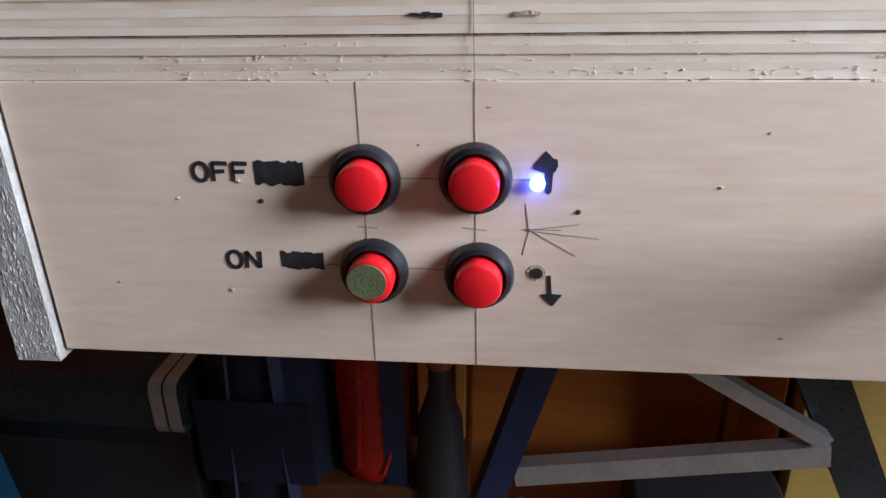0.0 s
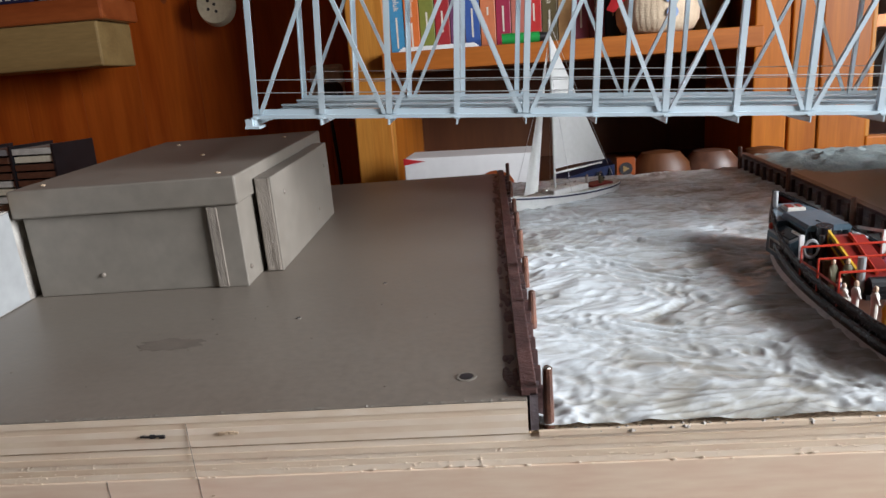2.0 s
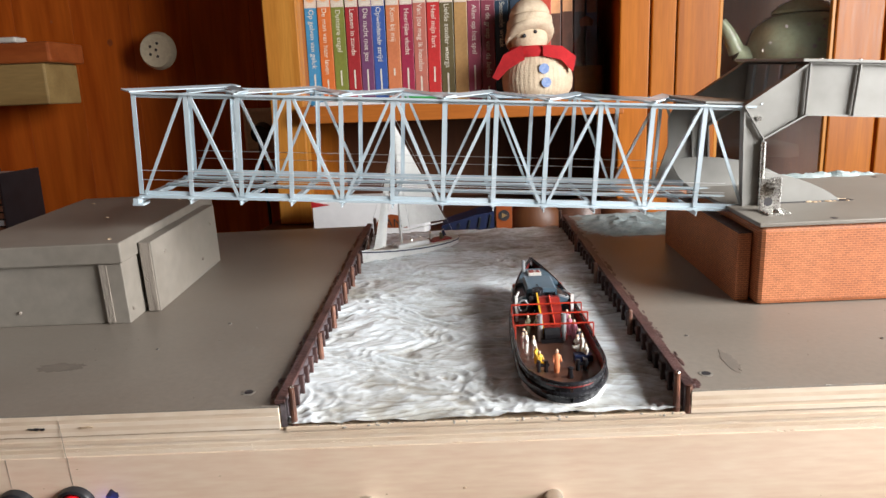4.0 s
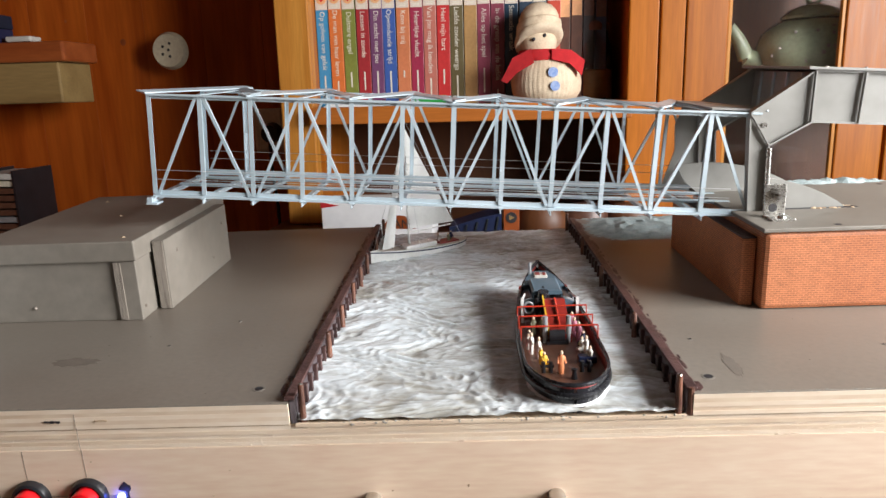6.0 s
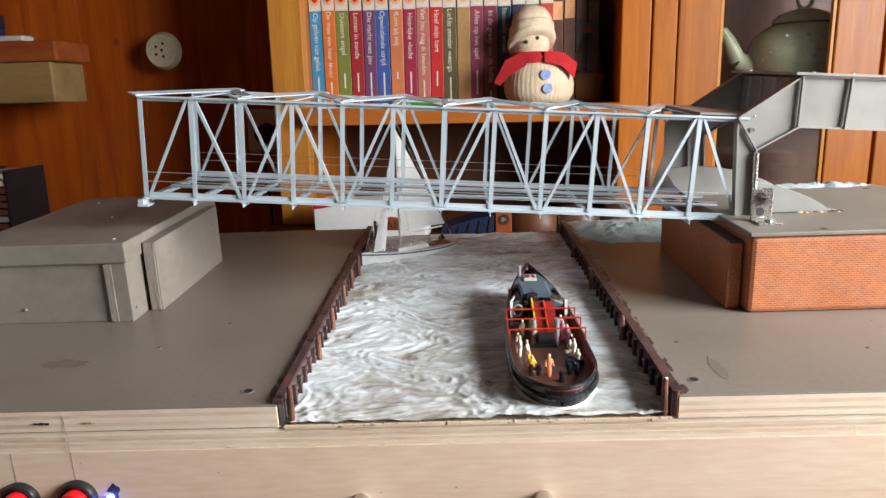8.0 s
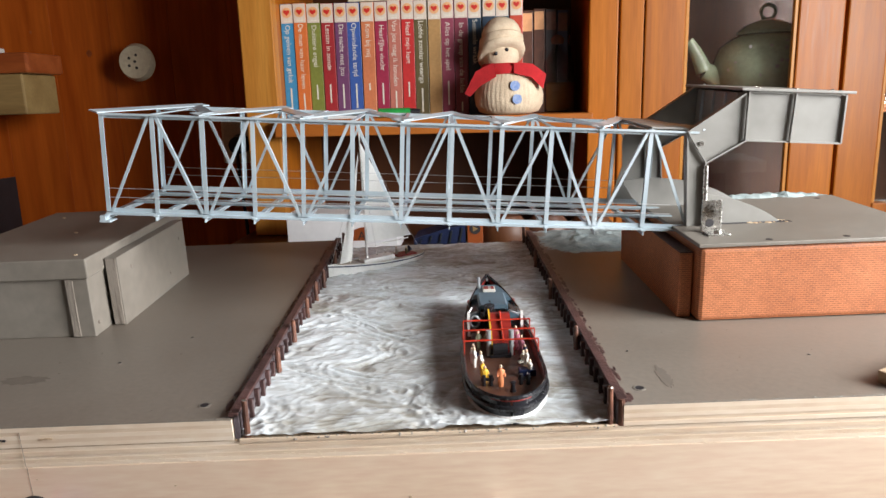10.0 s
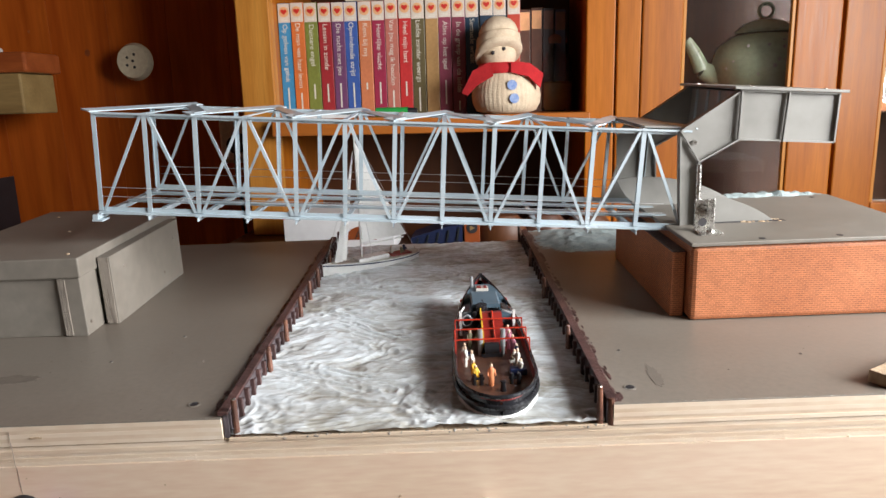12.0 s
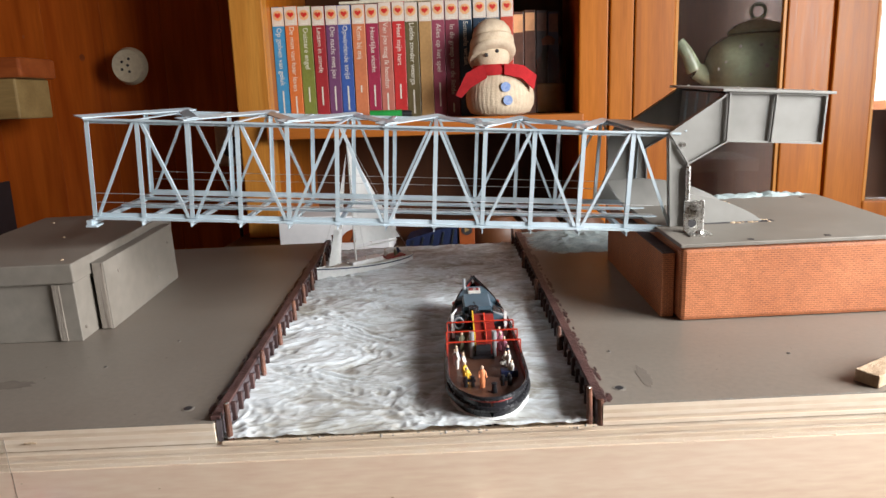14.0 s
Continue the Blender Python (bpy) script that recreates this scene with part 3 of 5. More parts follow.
br = thing("bascule_cellar", pose(0, 0, 0), "abutment box covered in printed brick card", "abutment")
part("brick_card", Shape().box(0.2585, 0.411, 0.1055, 0.242, 0.0, 0.0478, 0.003), "brick", br, "orange printed brick card")
part("top_plate", Shape().box(0.2570, 0.4125, 0.1042, 0.244, 0.0480, 0.0505, 0.0005), "block", br, "grey painted top plate")
for x, y in ((0.302, 0.110), (0.350, 0.111), (0.405, 0.130), (0.395, 0.232), (0.33, 0.236)):
    part("screw_hole", Shape().rod((x, y, 0.0498), (x, y, 0.05065), 0.0021, seg=12), "ink", br)
for y0, y1, x0, x1 in ((0.155, 0.1605, 0.283, 0.338), (0.222, 0.228, 0.300, 0.335)):
    part("slot", Shape().box(x0, x1, y0, y1, 0.0499, 0.0507), "ink", br, "dark rough-cut slot")
    s = Shape()
    for k in range(14):
        x = rng.uniform(x0 + (x1 - x0) * 0.45, x1)
        s.ball((x, rng.choice((y0, y1)) + rng.uniform(-0.0006, 0.0006), 0.0507), rng.uniform(0.0006, 0.0013), 1.8, 1, 0.6, 6)
    part("splinters", s, "chip", br, "torn wood splinters")
br2 = thing("bearing_block", pose(0, 0, 0), "low block covered in printed brick card", "block")
part("brick_card", Shape().box(0.2492, 0.2575, 0.1150, 0.258, 0.0, 0.0422, 0.0006), "brick", br2)
part("top", Shape().box(0.2494, 0.2575, 0.1152, 0.258, 0.0422, 0.0430), "pile", br2, "dark painted top")


def rough_strip(s, x0, x1, y0, y1, z, h, nx, ny, seed):
    """A lumpy plaster ridge."""
    noise.seed_set(seed)
    rows = []
    for j in range(ny + 1):
        row = []
        for i in range(nx + 1):
            u, v = i / nx, j / ny
            x, y = x0 + (x1 - x0) * u, y0 + (y1 - y0) * v
            p = Vector((x * 90, y * 90, seed))
            e = min(1.0, 6 * u * (1 - u) + 0.1) * math.sin(math.pi * min(max(v, 0.0), 1.0)) ** 0.6
            row.append((x, y + noise.noise(p) * 0.003, z + h * e * (0.75 + 0.5 * noise.noise(p * 1.7)) + 0.0012 * noise.noise(p * 4)))
        rows.append(row)
    return s.loft(rows, close=False)


noise.seed_set(1)
solid("plaster_ridge", rough_strip(Shape(), 0.305, 0.412, 0.239, 0.254, 0.0488, 0.005, 60, 10, 3), "plaster", "rough blue-grey plaster ridge behind the brick abutment", "plaster", smooth=True)
solid("plaster_bank", rough_strip(Shape(), 0.190, 0.40, 0.280, 0.374, -0.001, 0.006, 60, 30, 5), "plaster", "rough blue-grey plaster bank at the canal's far end", "bank", smooth=True)

# screw holes and stains on the quay decks
for x, y in ((-0.021, 0.016), (0.198, 0.017), (0.204, 0.064), (-0.09, 0.075), (-0.06, 0.112), (0.30, 0.05)):
    h = thing("screw_hole", pose(x, y, 0), "countersunk screw hole in the painted deck", "hole", "deck screw holes")
    r = 0.0026 if (abs(y) < 0.02) else 0.0009
    part("rim", Shape().lathe([(r * 1.25, 0.0), (r * 1.25, 0.00018), (r, 0.00025), (r * 0.8, 0.0001)], seg=14), "block", h)
    part("well", Shape().rod((0, 0, -0.0003), (0, 0, 0.0003), r * 0.8, seg=14), "ink", h)
for x, y, sx, sy, seed in ((-0.135, 0.055, 0.015, 0.006, 1), (0.214, 0.030, 0.0035, 0.013, 2), (0.20, 0.12, 0.012, 0.05, 3), (0.205, 0.20, 0.010, 0.055, 4)):
    r2 = random.Random(seed)
    pts = [(x + sx * math.cos(a * math.pi / 14) * r2.uniform(0.7, 1.1), y + sy * math.sin(a * math.pi / 14) * r2.uniform(0.7, 1.1)) for a in range(28)]
    if seed < 3:
        solid("stain", Shape().prism(pts, 2, 0.00002, 0.00012), "soil", "faint brown stain on the painted deck", "stain", kind="stuff")

spots = []
for k in range(24):
    r = rng.uniform(0.0002, 0.0005)
    x = rng.uniform(-0.215, 0.12)
    spots.append((x if x < -0.012 else x + 0.22, rng.uniform(0.004, 0.11), 0.0001, r * rng.uniform(0.8, 1.8), r * rng.uniform(0.8, 1.8), r * 0.6))
crumbs("deck_specks", spots, "edge_grey", "pale dust specks and crumbs on the painted decks", "crumbs")

# ---- canal ----
def canal_water():
    nx, ny = 240, 480
    noise.seed_set(4)
    xs, ys = np.linspace(CANAL_L + 0.0005, CANAL_R - 0.0005, nx), np.linspace(0.0002, BACK, ny)
    verts = []
    for y in ys:
        for x in xs:
            q = Vector((x * 34 + y * 14, y * 62, 0))
            w = Vector((noise.noise(q * 0.5), noise.noise(q * 0.5 + Vector((5, 3, 1))), 0)) * 1.8
            a = 1 - abs(noise.noise(q * 0.8 + w)) * 1.9
            b = 1 - abs(noise.noise(Vector((x * 80 + y * 40, y * 125, 3)) + w * 1.6)) * 2.4
            c = noise.noise(Vector((x * 14, y * 24, 9)))
            d = 1 - abs(noise.noise(Vector((x * 170 - y * 60, y * 230, 6)) + w * 2)) * 2.2
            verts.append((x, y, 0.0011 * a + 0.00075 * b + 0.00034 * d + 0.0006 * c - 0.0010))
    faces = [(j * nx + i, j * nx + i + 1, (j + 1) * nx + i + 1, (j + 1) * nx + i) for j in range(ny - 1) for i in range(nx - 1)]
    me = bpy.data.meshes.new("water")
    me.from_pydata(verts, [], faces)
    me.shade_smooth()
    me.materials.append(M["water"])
    noise.seed_set(1)
    ob = new("water", me)
    ob.location = (0, 0, WATER)
    return tagged(ob, "combed white and grey-brown painted water with crests", "water", kind="structure")


canal_water()


def quay_wall(x, sign, seed):
    """Sheet piling with a top beam, uprights on the water side and mooring posts."""
    r2 = random.Random(seed)
    q = thing("quay_wall", pose(x, 0, 0), "dark brown timber sheet piling along the canal", "quay wall", "quay walls")
    part("sheet", Shape().box(-0.0012, 0.0012, 0.001, BACK, -0.0110, 0.0012), "sheetpile", q)
    part("cap_beam", Shape().box(min(-0.0038 * sign, 0.0012 * sign), max(-0.0038 * sign, 0.0012 * sign), 0.001, BACK, 0.0004, 0.0026, 0.0004), "pile", q)
    n = 30
    for k in range(n):
        y = 0.006 + k * (BACK - 0.01) / n
        h = r2.uniform(0.0000, 0.0012)
        part("upright", Shape().box(0.0010 * sign if sign > 0 else -0.0034, 0.0034 if sign > 0 else -0.0010, y, y + 0.0024, -0.0112, h, 0.0003), "pile", q)
        part("waling", Shape().box(0.0010 if sign > 0 else -0.0024, 0.0024 if sign > 0 else -0.0010, y + 0.0034, y + 0.0090, -0.0045, -0.0020), "sheetpile", q)
    for y in ((0.0025, 0.0725, 0.118, 0.165, 0.202, 0.238, 0.30, 0.361) if sign > 0 else (0.0020, 0.089, 0.188, 0.27, 0.358)):
        h = 0.0085 if y < 0.01 else r2.uniform(0.0058, 0.0085)
        p = part("mooring_post", Shape().rod((0.0042 * sign, y, -0.0114), (0.0044 * sign, y, h), 0.0017, 0.0014, 10), "post", q, smooth=True)
        part("post_cap", Shape().ball((0.0044 * sign, y, h), 0.0013, 1, 1, 0.5, 8), "post" if y > 0.01 else "zinc", p)
        if y < 0.01 and sign < 0:
            part("mooring_post", Shape().rod((-0.001 * sign, y, -0.0114), (-0.001 * sign, y, 0.0025), 0.0020, 0.0018, 10), "post", q, smooth=True)
    s = Shape()
    for k in range(130):
        y = r2.uniform(0.002, BACK)
        s.ball((-0.0055 * sign + r2.uniform(-0.0022, 0.0018), y, 0.0001), r2.uniform(0.0005, 0.0014), 1, r2.uniform(1.5, 5), 0.14, 8)
    part("tar_smear", s, "pile", q, "smeared tar on the deck edge")
    return q


quay_wall(CANAL_L - 0.001, 1, 1)
quay_wall(CANAL_R + 0.001, -1, 2)
solid("canal_edge", Shape().box(CANAL_L, CANAL_R, -0.0004, 0.0008, -0.0122, -0.0106), "veneer_dark", "bare front rim of the canal bed", "edge", kind="structure")
solid("wood_offcut", Shape().box(-0.012, 0.03, -0.006, 0.006, 0, 0.0065, 0.0006), "chip", "pale wooden offcut lying on the deck", "offcut", m=pose(0.328, 0.014, 0.0002, 0, 0, 30))

# ---- the bascule bridge ----
PIVOT = (0.27, 0.050)
Y0, Y1, HT = 0.155, 0.252, 0.0655
PX = -0.395
N = 12
bridge = thing("bascule_bridge", pose(PIVOT[0] + 0.0028, 0, PIVOT[1] - 0.0030, 0, 4.0, 0), "grey painted lattice drawbridge model, tinted blue for sky light, slightly raised, with counterweight", "bridge")


def node(k):
    return PX + (0 - 0.004 - PX) * k / N


def truss(y, sgn):
    t = part("truss", Shape().bar((PX - 0.001, y, 0.0), (0.0, y, 0.0), 0.0034, 0.0016), "steel", bridge)
    part("chord_web", Shape().bar((PX, y + 0.0013 * sgn, 0.0018), (0.0, y + 0.0013 * sgn, 0.0018), 0.0007, 0.0034), "steel", t)
    part("top_chord", Shape().bar((PX - 0.001, y, HT), (-0.006, y, HT), 0.0034, 0.0013).bar((PX, y + 0.0014 * sgn, HT - 0.0014), (-0.006, y + 0.0014 * sgn, HT - 0.0014), 0.0006, 0.0024), "steel", t)
    for k in range(N + 1):
        x = node(k)
        part("upright", Shape().bar((x, y, 0.0012), (x, y, HT - 0.0006), 0.0028, 0.0006, (0, 1, 0)).bar((x - 0.0012, y + 0.0011 * sgn, 0.0012), (x - 0.0012, y + 0.0011 * sgn, HT - 0.0006), 0.0006, 0.0022, (0, 1, 0)), "steel", t)
    for k in range(N):
        a, b = node(k) + 0.0024, node(k + 1) - 0.0024
        za, zb = (0.0014, HT - 0.001) if k % 2 == 0 else (HT - 0.001, 0.0014)
        part("diagonal", Shape().angle((a, y, za), (b, y, zb), 0.0019, 0.0006, (0, 1, 0)), "steel", t)
    for z in (0.0115, 0.0175):
        part("rail_wire", Shape().rod((PX + 0.002, y - 0.003 * sgn, z), (-0.02, y - 0.003 * sgn, z), 0.00022, seg=6), "wire", t)
    return t


truss(Y0, 1)
truss(Y1, -1)
for k in range(N + 1):
    x = node(k)
    part("floor_beam", Shape().bar((x, Y0 - 0.004, -0.0005), (x, Y1 + 0.003, -0.0005), 0.0030, 0.0007).bar((x, Y0 - 0.004, -0.0022), (x, Y1 + 0.003, -0.0022), 0.0006, 0.0032), "steel", bridge)
for y, w in ((Y0 + 0.033, 0.0045), (Y1 - 0.033, 0.0045)):
    part("stringer", Shape().bar((PX + 0.004, y, 0.0030), (-0.006, y, 0.0030), w, 0.0008).bar((PX + 0.004, y, 0.0020), (-0.006, y, 0.0020), 0.0007, 0.0020), "steel", bridge)
for k in range(0, N):
    a, b = node(k), node(k + 1)
    ya, yb = (Y0, Y1) if k % 2 == 0 else (Y1, Y0)
    s = Shape().bar((a - 0.004, ya - 0.002 if ya == Y0 else ya, HT + 0.0016), (b + 0.004, yb, HT + 0.0024), 0.0072, 0.0008, (0.16, -0.06, 1.0) if k % 2 == 0 else (-0.16, -0.05, 1.0))
    part("top_brace", s, "steel", bridge)
for k in range(1, N):
    part("top_strut", Shape().bar((node(k), Y0, HT + 0.0005), (node(k), Y1, HT + 0.0005), 0.0028, 0.0008), "steel", bridge)
part("end_bearing", Shape().box(PX - 0.004, PX + 0.003, Y0 - 0.006, Y0 + 0.004, -0.0052, -0.0040).bar((PX - 0.002, Y0 - 0.0055, -0.0024), (PX - 0.002, Y1 + 0.003, -0.0024), 0.0034, 0.0034), "steel", bridge)

ARM = [(-0.0065, -0.0010), (0.0062, -0.0004), (0.0004, 0.0460), (0.0248, 0.0615), (0.0870, 0.0615), (0.0858, 0.0925), (0.0225, 0.0925), (-0.0138, 0.0655)]


def arm(y, out):
    a = part("counterweight_arm", Shape().prism(ARM, 1, y - 0.0009, y + 0.0009), "arm", bridge, "grey painted arm with raised ribs")
    e = y - 0.0028 if out < 0 else y + 0.0028
    loop = ARM
    for p, q in zip(loop, loop[1:] + loop[:1]):
        part("flange", Shape().bar((p[0], y, p[1]), (q[0], y, q[1]), 0.0062, 0.0011, (-(q[1] - p[1]), 0, q[0] - p[0])), "arm", a)
    for p, q in (((-0.0138, 0.0655), (0.0004, 0.0460)), ((0.0225, 0.0925), (0.0240, 0.0615)), ((0.0530, 0.0925), (0.0532, 0.0615))):
        part("rib", Shape().bar((p[0], e, p[1]), (q[0], e, q[1]), 0.0026, 0.0009, (-(q[1] - p[1]), 0, q[0] - p[0])), "arm", a)
    part("bolt", Shape().rod((-0.0040, y, 0.0585), (-0.0040, y + out * 0.003, 0.0585), 0.0016, seg=8), "zinc", a)
    part("pipe", Shape().rod((0.0040, y + out * 0.0036, 0.0005), (0.0004, y + out * 0.0036, 0.0445), 0.0017, seg=12), "zinc", a, smooth=True)
    return a


arm(Y0, -1)
arm(Y1, 1)
box_ = part("counterweight", Shape().box(0.0252, 0.0845, Y0 + 0.0012, Y1 - 0.0012, 0.0620, 0.0915), "arm", bridge, "grey counterweight box with ribs")
for k in range(4):
    y = Y0 + 0.018 + k * 0.021
    part("rib", Shape().box(0.0236, 0.0252, y, y + 0.0016, 0.0625, 0.0910), "steel", box_)
lid = part("counterweight_lid", Shape().box(0.0170, 0.0905, Y0 - 0.0050, Y1 + 0.0050, 0.0932, 0.0950, 0.0003), "arm", bridge, "grey overhanging lid plate")
for x, y in ((0.03, Y0), (0.055, Y0 + 0.002), (0.078, Y0 + 0.001), (0.03, Y1), (0.07, Y1)):
    part("screw_head", Shape().ball((x, y, 0.0951), 0.0011, 1, 1, 0.7, 8), "zinc", lid)
part("sloping_plate", Shape().prism([(-0.036, 0.0680), (-0.010, 0.0680), (-0.010, 0.0668), (-0.036, 0.0668)], 1, Y0 + 0.0032, Y1 - 0.0032), "arm", bridge, "grey closing plate")
part("gusset", Shape().prism([(-0.036, 0.0), (-0.0065, -0.002), (-0.0135, 0.0620), (-0.024, 0.0660), (-0.030, 0.050), (-0.028, 0.030)], 1, Y1 - 0.0006, Y1 + 0.0006), "arm", bridge)


def quadrant(y, start):
    pts = [(0.002, -0.012), (-0.026 if start > 95 else 0.003, 0.010)]
    pts += [(-0.006 + 0.082 * math.cos(a), -0.022 + 0.047 * math.sin(a)) for a in [radians(d) for d in range(start, 24, -6)]]
    return Shape().prism(pts, 1, y - 0.0007, y + 0.0007)


for y, start in ((Y0 + 0.004, 82), (Y1 - 0.026, 110)):
    part("quadrant", quadrant(y, start), "arm", bridge, "pale grey curved quadrant plate")

bearing = thing("pivot_bearing", pose(0.2755, 0.135, 0.0506), "bright steel angle bracket with pivot bolt", "bracket")
part("upright_plate", Shape().box(-0.0065, 0.0065, 0.0, 0.0016, 0, 0.0205, 0.0003), "zinc", bearing)
part("foot", Shape().box(-0.0065, 0.0075, -0.013, 0.0016, -0.0001, 0.0013, 0.0003), "zinc", bearing)
bolt = part("bolt", Shape().rod((0.0005, 0.0, 0.0140), (0.0005, -0.0042, 0.0140), 0.0036, seg=6), "zinc", bearing)
part("shank", Shape().rod((0.0005, -0.004, 0.0140), (0.0005, -0.0070, 0.0140), 0.0020, seg=12), "zinc", bolt)
part("washer", Shape().rod((0.0005, 0.0, 0.0140), (0.0005, -0.0010, 0.0140), 0.0045, seg=18), "zinc", bolt)
part("hole", Shape().rod((-0.0012, -0.0001, 0.0058), (-0.0012, 0.001, 0.0058), 0.0027, seg=16), "ink", bearing)
part("foot_screw", Shape().ball((0.001, -0.0085, 0.0014), 0.0028, 1, 1, 0.6, 10), "zinc", bearing)

# ---- boats ----
def hull_rings(length, beam, depth, sheer, stern_round, n=24, flare=0.82, bow_pow=2.2, k=14):
    """Cross-sections from stern (y 0) to bow (y length), open upward."""
    rings = []
    for i in range(n + 1):
        u = (1 - math.cos(math.pi * i / n)) / 2
        if u < stern_round:
            w = math.sqrt(max(0.0, 1 - ((stern_round - u) / stern_round) ** 2))
        else:
            w = 1 - ((u - stern_round) / (1 - stern_round)) ** bow_pow
        w = max(w, 0.03)
        top = depth + sheer * (max(0.0, u - 0.35) / 0.65) ** 1.8
        ring = []
        for j in range(k + 1):
            a = -1 + 2 * j / k
            s = math.copysign(1, a)
            f = abs(a)
            z = top * (f ** 1.6) if f > 0 else 0.0
            x = s * beam / 2 * w * (flare + (1 - flare) * f) * min(1.0, f * 3.2)
            ring.append((x, u * length, z))
        rings.append(ring)
    return rings


def figure(parent_m, coat, h=0.012, sit=False, seed=0):
    """A tiny painted model figure, one plain shape with its coat."""
    f = Shape()
    hh = h * (0.72 if sit else 1.0)
    f.lathe([(h * 0.13, 0), (h * 0.16, hh * 0.25), (h * 0.15, hh * 0.45), (h * 0.19, hh * 0.70), (h * 0.13, hh * 0.80), (h * 0.05, hh * 0.83)], seg=10, sy=0.8)
    f.ball((0, 0, hh * 0.90), h * 0.095, 1, 1, 1.15, 8)
    f.rod((h * 0.16, 0, hh * 0.74), (h * 0.22, -h * 0.10, hh * 0.46), h * 0.05, seg=6).rod((-h * 0.16, 0, hh * 0.74), (-h * 0.20, -h * 0.12, hh * 0.48), h * 0.05, seg=6)
    if sit:
        f.rod((h * 0.08, 0, h * 0.22), (h * 0.09, -h * 0.3, h * 0.2), h * 0.075, seg=6).rod((-h * 0.08, 0, h * 0.22), (-h * 0.09, -h * 0.3, h * 0.2), h * 0.075, seg=6)
    me = f.mesh("model_figure", M[coat], True)
    me.materials.append(M["skin"])
    top = max(v.co.z for v in me.vertices)
    for p in me.polygons:
        if p.center.z > top * 0.82:
            p.material_index = 1
    ob = new("model_figure", me)
    ob.matrix_world = parent_m
    names = {"yellow": "yellow", "orange": "orange", "olive": "olive green", "pinkc": "mauve", "greywhite": "pale", "navy": "dark blue"}
    return tagged(ob, "tiny %s model figure on the boat's deck" % names[coat], "model figure", "boat figures")


TX, TY, TZ = 0.1325, 0.0052, -0.0172
TUG = pose(TX, TY, TZ, 0, 0, 0.3) @ Matrix.Diagonal((0.935, 0.80, 1.20, 1))
L, B = 0.205, 0.046
tug = thing("tug_model", TUG, "black and red model harbour tug with brown deck", "model boat")
part("hull", Shape().loft(hull_rings(L, B, 0.0165, 0.0115, 0.20, n=40, bow_pow=3.3), close=False), "hullblack", tug, "black hull", True)


def rim_pts(scale, z_up, y_lo=0.0, y_hi=1.0, n=40, inset=0.0):
    """Points along both sides of the rim, stern round to the bow."""
    rs = hull_rings(L, B, 0.0165, 0.0115, 0.20, n=n, bow_pow=3.3)
    left = [Vector(r[0]) for r in rs]
    right = [Vector(r[-1]) for r in rs]
    return [(p.x * scale, p.y + inset, p.z + z_up) for p in left], [(p.x * scale, p.y + inset, p.z + z_up) for p in right]


lft, rgt = rim_pts(0.95, -0.0052)
s = Shape()
s.loft([[a, b] for a, b in zip(lft, rgt)], close=False)
part("deck", s, "deckbrown", tug, "brown deck")
for sc, dz, r, mt, nm in ((0.985, 0.0002, 0.0010, "hullblack", "rail"), (1.01, -0.0045, 0.0014, "hullblack", "rubbing_strake"), (0.95, -0.0010, 0.0004, "hullred", "red_line")):
    a, b = rim_pts(sc, dz)
    pts = a[::-1] + b
    sh = Shape()
    for p, q in zip(pts, pts[1:]):
        sh.rod(p, q, r, seg=8, caps=False)
    part(nm, sh, mt, tug, smooth=True)
a, b = rim_pts(0.93, -0.0046)
for side_pts in (a, b):
    sh = Shape()
    rows = [[(p[0], p[1], p[2]), (p[0] * 1.03, p[1], p[2] + 0.0048)] for p in side_pts[2:38]]
    sh.loft(rows, close=False)
    part("bulwark", sh, "hullred", tug, "oxide red inner bulwark")
sh = Shape()
sh.loft([[(x * 1.02, y * 1.003 - 0.0004, 0.0074), (x * 0.93, y, 0.0086)] for x, y, z in (rim_pts(1.0, 0)[0][::-1] + rim_pts(1.0, 0)[1])], close=False)
part("waterline", sh, "hullwhite", tug, "white foam painted round the waterline")
house = part("wheelhouse", Shape().box(-0.0085, 0.0085, 0.139, 0.160, 0.012, 0.0232, 0.0008), "black", tug, "dark open wheelhouse")
part("roof", Shape().prism([(-0.0098, 0.0252), (-0.0085, 0.0262), (0.0085, 0.0262), (0.0098, 0.0252), (0.0098, 0.0240), (-0.0098, 0.0240)], 1, 0.1335, 0.166), "greyblue", house, "grey-blue roof")
for x in (-0.0092, 0.0092):
    part("roof_post", Shape().rod((x, 0.135, 0.012), (x, 0.135, 0.0242), 0.0007, seg=6), "greyblue", house)
